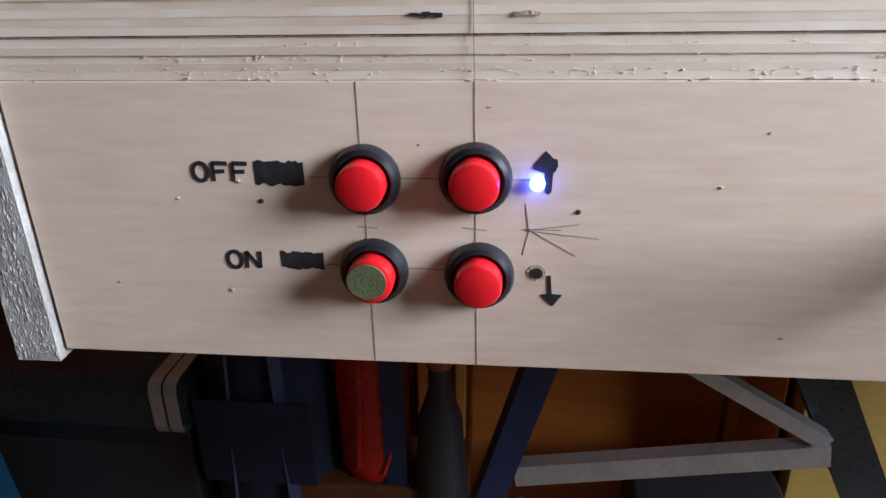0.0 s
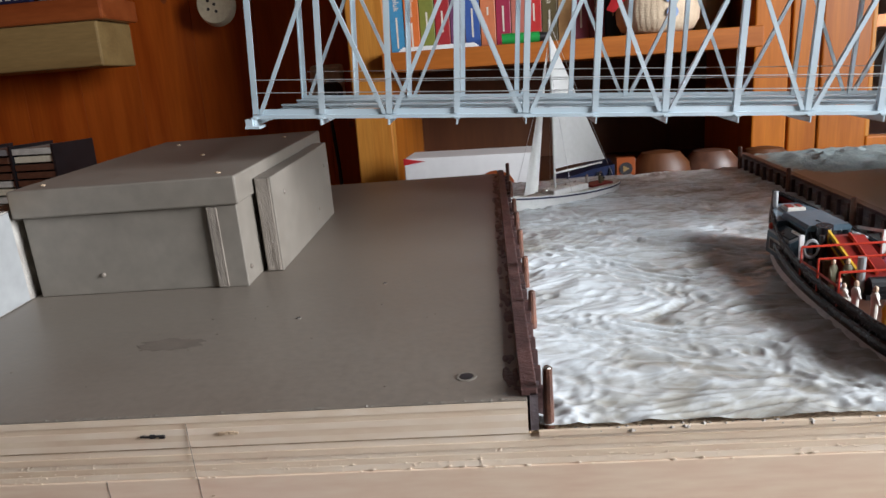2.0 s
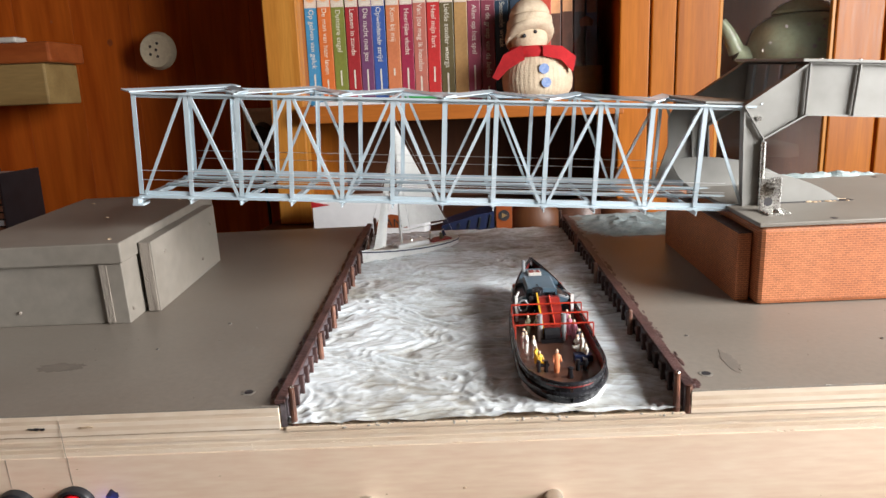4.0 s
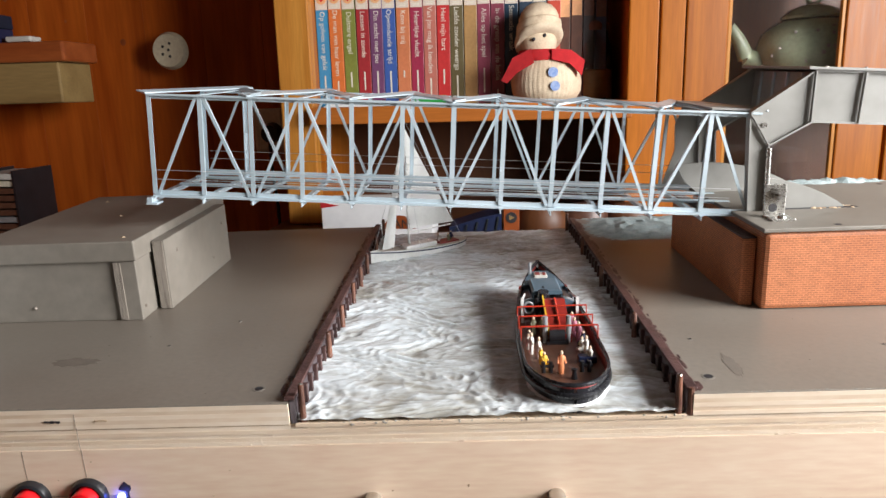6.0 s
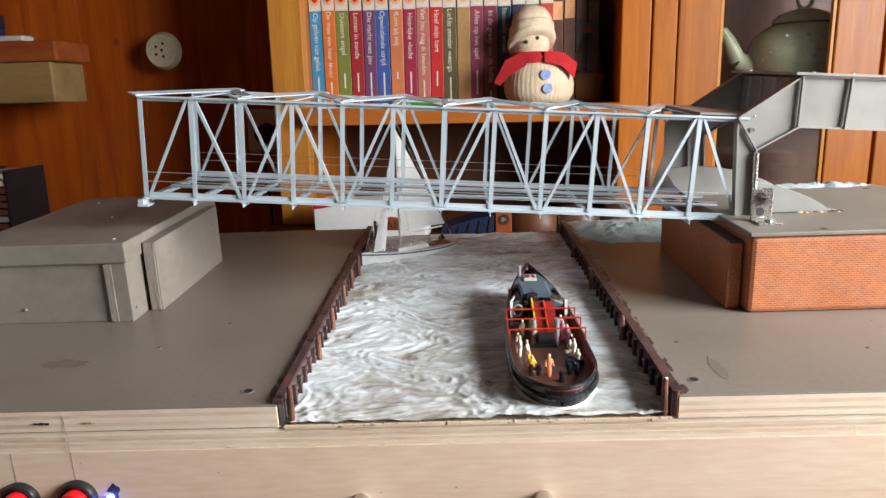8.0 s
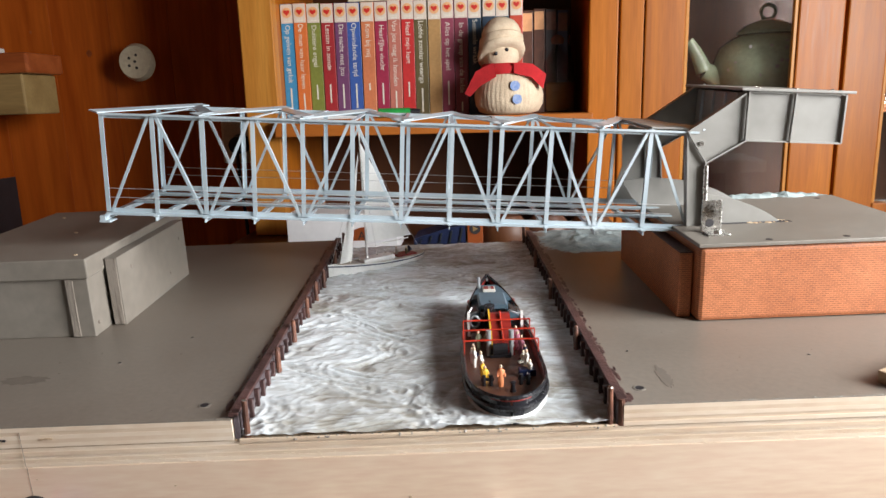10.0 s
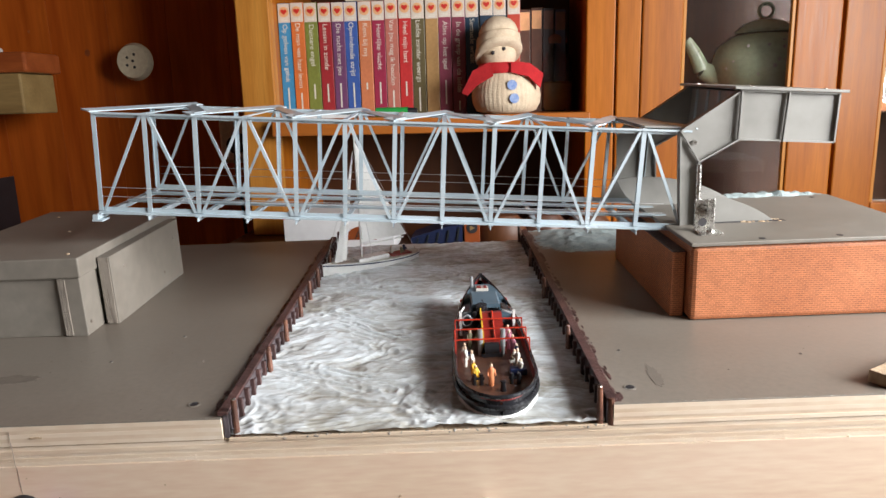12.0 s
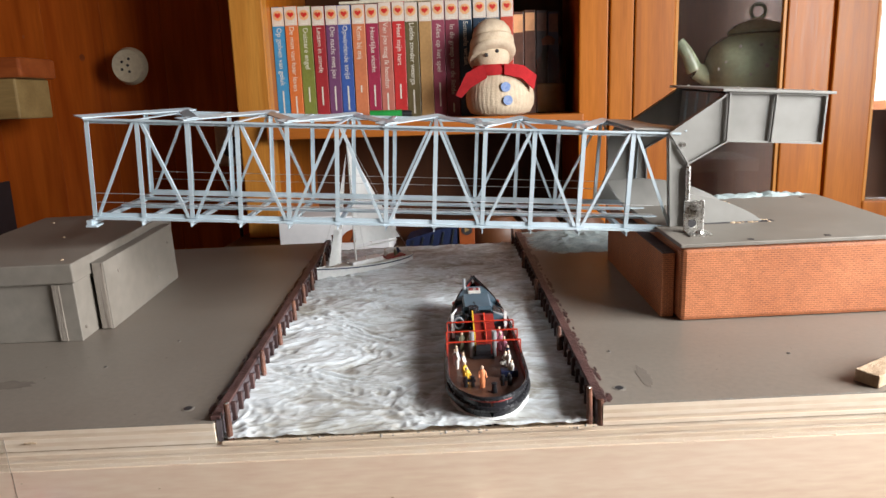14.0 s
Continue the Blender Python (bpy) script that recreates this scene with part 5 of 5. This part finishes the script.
def snowman():
    """Stuffed knitted snowman with hat, scarf and buttons: one mesh."""
    f = Shape()

    def knit(profile, c, seg, ribs, depth, sy, tilt=0.0, tip=0.0):
        """A turned form with knitted ribs; tilt and tip slant its lower rim sideways and backwards."""
        z0, z1 = profile[0][1], profile[-1][1]
        rings = []
        for r, z in profile:
            ring = []
            for k in range(seg):
                a = 2 * math.pi * k / seg
                q = r * (1 + depth * math.cos(ribs * a)) + 0.0006 * noise.noise(Vector((3 * math.cos(a), 3 * math.sin(a), z * 90)))
                x = q * math.cos(a)
                y = sy * q * math.sin(a)
                ring.append((c + x, y, z + (tilt * x - tip * y) * (z1 - z) / (z1 - z0)))
            rings.append(ring)
        f.loft(rings)

    knit([(0.030, 0.0), (0.042, 0.004), (0.0475, 0.014), (0.0485, 0.026), (0.0465, 0.040), (0.040, 0.052), (0.030, 0.061), (0.022, 0.066)], 0.0, 132, 44, 0.012, 0.85)
    knit([(0.016, 0.060), (0.0225, 0.067), (0.0255, 0.078), (0.0245, 0.090), (0.018, 0.101)], -0.011, 48, 24, 0.004, 0.92)
    knit([(0.0265, 0.0790), (0.0320, 0.0800), (0.0338, 0.0850), (0.0325, 0.0905), (0.0300, 0.0925), (0.0312, 0.0975), (0.0305, 0.1045), (0.0270, 0.1085), (0.0275, 0.1130), (0.0240, 0.1215), (0.0175, 0.1290), (0.0085, 0.1335), (0.0020, 0.1345)], -0.0105, 72, 36, 0.006, 0.95, 0.14, 0.58)
    n2 = len(f.bm.faces)
    f.lathe([(0.024, 0.053), (0.034, 0.056), (0.0365, 0.063), (0.032, 0.070), (0.022, 0.071)], (-0.005, 0, 0), 28, 1.0, 0.95)
    f.loft([[(-0.020, -0.036, 0.052), (-0.024, -0.034, 0.071), (-0.024, -0.030, 0.071), (-0.020, -0.032, 0.052)], [(-0.042, -0.030, 0.040), (-0.048, -0.026, 0.060), (-0.048, -0.022, 0.060), (-0.042, -0.026, 0.040)], [(-0.056, -0.028, 0.026), (-0.064, -0.024, 0.030), (-0.064, -0.020, 0.030), (-0.056, -0.024, 0.026)]])
    f.loft([[(0.004, -0.037, 0.056), (0.004, -0.036, 0.070), (0.004, -0.032, 0.070), (0.004, -0.033, 0.056)], [(0.028, -0.038, 0.050), (0.030, -0.034, 0.068), (0.030, -0.030, 0.068), (0.028, -0.034, 0.050)], [(0.045, -0.032, 0.034), (0.050, -0.026, 0.054), (0.050, -0.022, 0.054), (0.045, -0.028, 0.034)]])
    n3 = len(f.bm.faces)
    for x, z in ((-0.0195, 0.0835), (-0.0045, 0.0885)):
        f.ball((x, -0.0222, z), 0.0027, 1, 0.7, 1, 12)
    n4 = len(f.bm.faces)
    f.rod((0.005, -0.0390, 0.039), (0.005, -0.0425, 0.039), 0.0068, seg=18)
    n5 = len(f.bm.faces)
    f.rod((0.0078, -0.0405, 0.021), (0.0078, -0.0440, 0.021), 0.0066, seg=18)
    me = f.mesh("stuffed_snowman", M["cloth"], True, 50)
    for k in ("redfelt", "ink", "bluebtn", "bluebtn2"):
        me.materials.append(M[k])
    for i, p in enumerate(me.polygons):
        p.material_index = 0 if i < n2 else 1 if i < n3 else 2 if i < n4 else 3 if i < n5 else 4
    ob = new("stuffed_snowman", me)
    ob.matrix_world = ROOM @ pose(-0.183, 0.006, 0.0004, 0, 0, 3)
    return tagged(ob, "cream knitted stuffed snowman with red scarf and blue buttons", "stuffed toy")


snowman()
jar = thing("glass_jar", ROOM @ pose(-0.108, 0.095, 0.0004), "glass jar half full of white powder", "jar")
part("glass_body", Shape().lathe([(0.026, 0.0), (0.028, 0.004), (0.028, 0.075), (0.022, 0.088), (0.020, 0.10)], seg=24), "jar", jar, smooth=True)
part("powder", Shape().lathe([(0.0245, 0.002), (0.026, 0.006), (0.026, 0.042), (0.024, 0.044)], seg=24), "straw", jar, "white powder", True)
part("lid", Shape().lathe([(0.022, 0.1002), (0.0225, 0.108), (0.020, 0.114), (0.004, 0.116)], seg=24), "deckbrown", jar, "dark lid", True)

btl = thing("small_bottle", ROOM @ pose(-0.150, 0.110, 0.0004), "slim clear glass bottle with dark cap", "bottle")
part("glass_body", Shape().lathe([(0.0150, 0.0), (0.0160, 0.003), (0.0160, 0.075), (0.0110, 0.086), (0.0105, 0.094)], seg=20), "jar", btl, smooth=True)
part("cap", Shape().lathe([(0.0120, 0.0942), (0.0122, 0.106), (0.0100, 0.109), (0.0010, 0.110)], seg=20), "black", btl, "dark cap", True)
pot = thing("teapot", ROOM @ pose(0.216, 0.125, 0.0045), "celadon porcelain teapot with painted sprigs behind glass", "teapot")
body = part("body", Shape().lathe([(0.040, 0), (0.058, 0.008), (0.074, 0.035), (0.078, 0.060), (0.070, 0.085), (0.052, 0.100), (0.040, 0.104)], seg=36), "celadon", pot, smooth=True)
part("lid", Shape().lathe([(0.043, 0.1045), (0.044, 0.108), (0.034, 0.118), (0.016, 0.125), (0.006, 0.127)], seg=32), "celadon", pot, smooth=True)
sh = Shape()
for k in range(12):
    a0, a1 = k * math.pi / 6, (k + 1) * math.pi / 6
    sh.rod((0.011 * math.cos(a0), 0, 0.137 + 0.011 * math.sin(a0)), (0.011 * math.cos(a1), 0, 0.137 + 0.011 * math.sin(a1)), 0.0028, seg=8)
part("knob", sh, "celadon", pot, "ring-shaped knob", True)
sh = Shape()
pts = [(-0.066, 0, 0.040), (-0.092, 0, 0.052), (-0.104, 0, 0.078), (-0.118, 0, 0.098)]
for (p, q), (r0, r1) in zip(zip(pts, pts[1:]), ((0.018, 0.013), (0.013, 0.010), (0.010, 0.008))):
    sh.rod(p, q, r0, r1, 14)
part("spout", sh, "celadon", pot, smooth=True)
rs = random.Random(2)
for k in range(26):
    a, z = rs.uniform(-2.7, -0.4), rs.uniform(0.03, 0.09)
    rr = 0.0775 - 0.008 * ((z - 0.06) / 0.03) ** 2
    part("sprig", Shape().ball((rr * math.cos(a), rr * math.sin(a), z), 0.003, rs.uniform(0.5, 1.2), 0.12, rs.uniform(0.4, 1.0), 8), "sprig", body)
# things on the worktop behind the model
SHELF_Z = -0.0845
wb = thing("white_box", at(-0.035, 0.60, SHELF_Z), "white card box with red corner and printed mark", "box")
part("body", Shape().box(-0.074, 0.074, 0.0, 0.07, 0, 0.0640, 0.001), "paper", wb)
part("flap", Shape().prism([(-0.0745, 0.0566), (-0.050, 0.0600), (-0.0745, 0.0645)], 1, -0.0012, 0.0), "redfelt", wb, "red corner")
part("mark", Shape().prism([(0.030 + 0.021 * math.cos(a * math.pi / 10), 0.028 + 0.018 * math.sin(a * math.pi / 10)) for a in range(11)], 1, -0.0008, 0.0002), "redwood", wb, "dark red printed mark")
writing("mark_text", "AN", 0.016, "ink", wb, pose(0.033, -0.001, 0.034, 90), "dark letters")
bag = thing("dark_case", at(0.110, 0.615, SHELF_Z), "black case with ribbed sloping lid", "case")
part("body", Shape().prism([(-0.050, 0.0), (0.020, 0.0), (0.020, 0.040), (-0.004, 0.036), (-0.050, 0.022)], 1, 0.0, 0.06), "navy", bag)
for k in range(5):
    part("rib", Shape().bar((-0.046 + 0.014 * k, -0.001, 0.004), (-0.040 + 0.014 * k, -0.001, 0.022 + 0.0035 * k), 0.002, 0.0022), "greycase", bag)
card = thing("emblem_card", at(0.134, 0.618, SHELF_Z), "beige card with a dark round emblem beside the case", "card")
part("board", Shape().box(-0.001, 0.020, 0, 0.012, 0, 0.046, 0.0006), "redwood", card)
part("emblem_ring", Shape().rod((0.0095, -0.0010, 0.0335), (0.0095, 0.0002, 0.0335), 0.0074, seg=20), "ink", card)
part("emblem_mark", Shape().prism([(0.0065, 0.0300), (0.0135, 0.0335), (0.0065, 0.0370)], 1, -0.0016, -0.0009), "straw", card)
for x, y, r, c, h in ((0.185, 0.63, 0.036, "shade_pine", 0.050), (0.245, 0.64, 0.034, "deckbrown", 0.046), (0.305, 0.64, 0.034, "shade_pine", 0.044)):
    pk = thing("wrapped_packet", at(x, y, SHELF_Z), "dark crumpled packet in the shade", "packet")
    part("wrapping", Shape().lathe([(r * 0.8, 0), (r, h * 0.3), (r * 0.9, h * 0.7), (r * 0.6, h * 0.95), (r * 0.2, h)], seg=18, sy=0.7), c, pk, smooth=True)

# ---- left wall ----
wall_l = thing("wall_left_of_cabinet", ROOM, "orange-brown varnished pine board wall", "wall", kind="structure")
for k in range(11):
    x1 = U[0] - 0.004 - k * 0.112
    part("plank", Shape().box(x1 - 0.1117, x1, DEEP + 0.006, DEEP + 0.022, -0.87, 1.45, 0.0008), "pine", wall_l)
    kn = rb.choice((0, 1, 1, 2))
    for _ in range(kn):
        part("knot", Shape().ball((x1 - rb.uniform(0.02, 0.09), DEEP + 0.0062, rb.uniform(-0.15, 0.3)), rb.uniform(0.003, 0.006), 1, 0.12, 1.2, 10), "redwood", wall_l)
vent = thing("round_socket", at(-0.435, 0.990, 0.193), "round cream plastic wall cap with small holes", "wall cap")
part("disc", Shape().rod((0, 0, 0), (0, -0.012, 0), 0.033, 0.028, 32), "cream", vent, smooth=True)
for x, z in ((-0.009, 0.007), (0.004, 0.012), (-0.010, -0.006), (0.003, -0.010), (0.001, 0.001)):
    part("hole", Shape().rod((x, -0.0118, z), (x, -0.0124, z), 0.0026, seg=12), "ink", vent)
so = thing("wall_socket", at(-0.262, 0.962, 0.045), "cream wall socket beside the cabinet", "socket")
part("plate", Shape().box(-0.028, 0.028, -0.012, 0.0, -0.035, 0.042, 0.006), "cream", so)
part("plug", Shape().rod((0.008, -0.012, 0), (0.008, -0.034, -0.002), 0.018, 0.015, 20), "black", so, "black plug", True)
sh = Shape()
pts = [(0.008, -0.034, -0.004), (0.010, -0.040, -0.05), (0.012, -0.030, -0.12), (0.015, -0.02, -0.3), (0.015, -0.02, -0.6)]
for p, q in zip(pts, pts[1:]):
    sh.rod(p, q, 0.003, seg=8)
part("cable", sh, "black", so)

ms = thing("mantel_shelf", at(-0.567, 0.875, 0.197), "red-brown wooden mantel slab on a pale board", "shelf")
part("slab", Shape().box(-0.75, 0.0, 0, 0.098, -0.0165, 0.0165, 0.004), "redwood", ms)
part("support_board", Shape().box(-0.75, -0.016, 0.006, 0.098, -0.083, -0.0168, 0.003), "straw", ms)
tin = thing("small_tin", at(-0.705, 0.885, 0.214), "dark blue tin with pale trim standing on the slab", "tin")
part("body", Shape().box(-0.028, 0.028, 0, 0.04, 0, 0.024, 0.002), "navy", tin)
part("lid", Shape().box(-0.029, 0.029, -0.001, 0.041, 0.0242, 0.046, 0.002), "darkblue", tin)
for k in range(4):
    part("trim", Shape().box(-0.026 + k * 0.014, -0.018 + k * 0.014, -0.001, 0.0, 0.004, 0.02), "greywhite", tin)
solid("folded_cloth", Shape().box(-0.02, 0.025, 0, 0.03, 0, 0.009, 0.003), "greywhite", "small folded white cloth on the slab", "cloth", m=at(-0.645, 0.880, 0.2142))
lowc = thing("low_cabinet", at(-0.477, 0.86, 0), "dark low cabinet under the mantel slab", "cabinet")
part("carcass", Shape().box(-0.70, -0.08, -0.02, 0.112, -0.86, -0.152, 0.003), "shade_pine", lowc)
rack = thing("disc_rack", at(-0.745, 0.86, -0.152), "black rack full of stacked disc cases", "rack")
part("frame", Shape().box(-0.09, 0.062, -0.002, 0.10, 0.0, 0.005).box(-0.09, -0.086, -0.002, 0.10, 0.005, 0.158).box(0.058, 0.062, -0.002, 0.10, 0.005, 0.158).box(-0.015, -0.011, -0.002, 0.10, 0.005, 0.158), "black", rack)
for c in range(2):
    for k in range(12):
        x0 = -0.084 + c * 0.0745
        part("disc_case", Shape().box(x0, x0 + 0.067, -0.001 + rb.uniform(-0.003, 0.004), 0.098, 0.007 + k * 0.0124, 0.0165 + k * 0.0124, 0.0006), rb.choice(("greymetal", "greywhite", "deckbrown", "pages")), rack)

# ---- under the model ----
tr = thing("trestle", pose(0, 0.15, 0), "folding trestle with dark and grey legs", "trestle")
part("dark_leg", Shape().bar((-0.052, 0, -0.0995), (-0.247, 0, FLOOR + 0.005), 0.020, 0.016), "navy", tr, "dark painted leg")
part("grey_leg", Shape().bar((0.020, 0.03, -0.0995), (0.35, 0.03, FLOOR + 0.005), 0.012, 0.026), "greycase", tr, "flat grey leg")
part("cross_bar", Shape().bar((-0.092, 0.012, -0.283), (0.082, 0.012, -0.256), 0.010, 0.014), "alu", tr, "aluminium cross bar")
part("brace", Shape().bar((-0.01, 0.014, -0.196), (0.080, 0.014, -0.250), 0.010, 0.009), "alu", tr, "aluminium brace")
part("dark_leg", Shape().bar((0.40, 0, -0.0995), (0.50, 0, FLOOR + 0.005), 0.020, 0.016), "navy", tr)
part("foot_rivet", Shape().ball((-0.088, -0.010, -0.287), 0.004, 1, 1, 1, 10), "zinc", tr)
part("rear_leg", Shape().bar((-0.20, 0.19, -0.0995), (-0.20, 0.20, FLOOR + 0.005), 0.020, 0.02), "navy", tr)
part("top_beam", Shape().box(-0.225, 0.55, -0.02, 0.215, -0.0995, -0.024), "shade_pine", tr, "timber bearers under the base board")
crate = thing("wooden_crate", pose(-0.21, 0.37, FLOOR), "brown wooden crate on the floor", "crate")
part("body", Shape().box(-0.09, 0.075, -0.04, 0.04, 0, 0.322, 0.003), "shade_pine", crate)
for k in range(3):
    part("slat", Shape().box(-0.09, 0.075, -0.045, -0.0402, 0.02 + 0.1 * k, 0.10 + 0.1 * k, 0.002), "shelfwood", crate)
rbg = thing("red_bag", pose(-0.222, 0.355, -0.4575), "glossy red plastic bag standing on a crate", "bag")
part("sack", Shape().lathe([(0.030, 0), (0.034, 0.012), (0.033, 0.05), (0.034, 0.10), (0.030, 0.15), (0.028, 0.20)], seg=11, sy=0.6), "redbag", rbg, smooth=True)
part("fold", Shape().bar((-0.012, -0.021, 0.02), (-0.004, -0.021, 0.16), 0.004, 0.004).bar((0.010, -0.0205, 0.012), (0.022, -0.017, 0.05), 0.004, 0.003), "redbag", rbg, "creased fold")
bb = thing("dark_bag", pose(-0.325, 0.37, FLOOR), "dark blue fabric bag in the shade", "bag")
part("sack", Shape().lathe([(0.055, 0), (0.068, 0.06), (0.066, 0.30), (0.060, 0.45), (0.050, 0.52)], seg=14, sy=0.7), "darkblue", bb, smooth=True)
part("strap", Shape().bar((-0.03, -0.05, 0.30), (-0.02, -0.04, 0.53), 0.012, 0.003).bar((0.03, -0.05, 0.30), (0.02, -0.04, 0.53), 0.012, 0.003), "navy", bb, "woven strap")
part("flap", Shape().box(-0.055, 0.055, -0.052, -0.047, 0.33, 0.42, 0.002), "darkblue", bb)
gc = thing("grey_case", pose(-0.50, 0.36, -0.392), "grey metal case with bright corner trims", "case")
part("body", Shape().box(-0.14, 0.115, -0.05, 0.05, 0, 0.055, 0.012), "greycase", gc)
for x in (0.094, 0.108):
    part("trim", Shape().box(x - 0.004, x + 0.004, -0.0515, 0.0515, -0.0008, 0.0558, 0.010), "alu", gc, "bright trim")
# coloured near black to stand for the deep shade down here
cb = thing("storage_box", pose(-0.50, 0.37, FLOOR), "storage box on the floor under the case, darkened in colour for the shade", "box")
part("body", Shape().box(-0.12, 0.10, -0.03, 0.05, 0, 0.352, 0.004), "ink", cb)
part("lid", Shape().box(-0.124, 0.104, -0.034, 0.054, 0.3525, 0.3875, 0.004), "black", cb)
bl = thing("blue_crate", pose(-0.585, 0.29, FLOOR), "blue plastic crate on the floor", "crate")
part("body", Shape().prism([(-0.10, 0), (0.045, 0), (0.010, 0.365), (-0.10, 0.365)], 1, -0.03, 0.02), "blue", bl)
md = thing("mustard_panel", pose(0.145, 0.33, FLOOR), "mustard yellow board leaning under the model", "board")
part("board", Shape().box(0.0, 0.22, 0.0, 0.018, 0, 0.62, 0.001), "mustard", md)
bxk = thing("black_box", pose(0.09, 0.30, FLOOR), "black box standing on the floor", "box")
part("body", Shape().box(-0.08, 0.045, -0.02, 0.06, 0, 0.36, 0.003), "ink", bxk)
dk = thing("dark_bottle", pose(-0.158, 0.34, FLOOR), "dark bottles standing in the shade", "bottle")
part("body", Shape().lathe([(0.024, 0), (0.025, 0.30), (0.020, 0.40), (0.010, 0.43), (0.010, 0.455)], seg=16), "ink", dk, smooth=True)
part("cap", Shape().rod((0, 0, 0.4552), (0, 0, 0.475), 0.012, seg=16), "redwood", dk, "brown cap")

# ---- closing walls ----
solid("floor", Shape().box(-2.2, 1.40, -2.1, 1.3, FLOOR - 0.1, FLOOR), "floorwood", "brown wooden floor", "floor", kind="structure")
# unseen ceiling, kept dark so that it bounces little light
solid("ceiling", Shape().box(-2.2, 1.40, -2.1, 1.3, 1.62, 1.72), "ceil", "unseen ceiling, darkened to limit bounced light", "ceiling", kind="structure")
solid("wall_back", Shape().box(-2.2, 1.40, 1.16, 1.28, FLOOR, 1.62), "pine", "brown pine wall behind the cabinet", "wall", kind="structure")
solid("wall_left", Shape().box(-2.2, -2.1, -2.1, 1.16, FLOOR, 1.62), "pine", "brown pine wall", "wall", kind="structure")
# unseen plain walls, added close and dark to limit bounce and glass reflections
wr = thing("wall_right", pose(0, 0, 0), "unseen plain wall with a window opening", "wall", kind="structure")
for y0, y1, z0, z1 in ((-1.15, 1.16, FLOOR, 0.06), (-1.15, 1.16, 0.64, 1.62), (-1.15, -0.64, 0.06, 0.64), (0.07, 1.16, 0.06, 0.64)):
    part("masonry", Shape().box(1.02, 1.12, y0, y1, z0, z1), "wallplain", wr)
wf = thing("wall_front", pose(0, 0, 0), "unseen plain brown wall, added to close the room", "wall", kind="structure")
part("masonry", Shape().box(-2.1, 1.02, -1.15, -1.05, FLOOR, 1.62), "wallplain", wf)
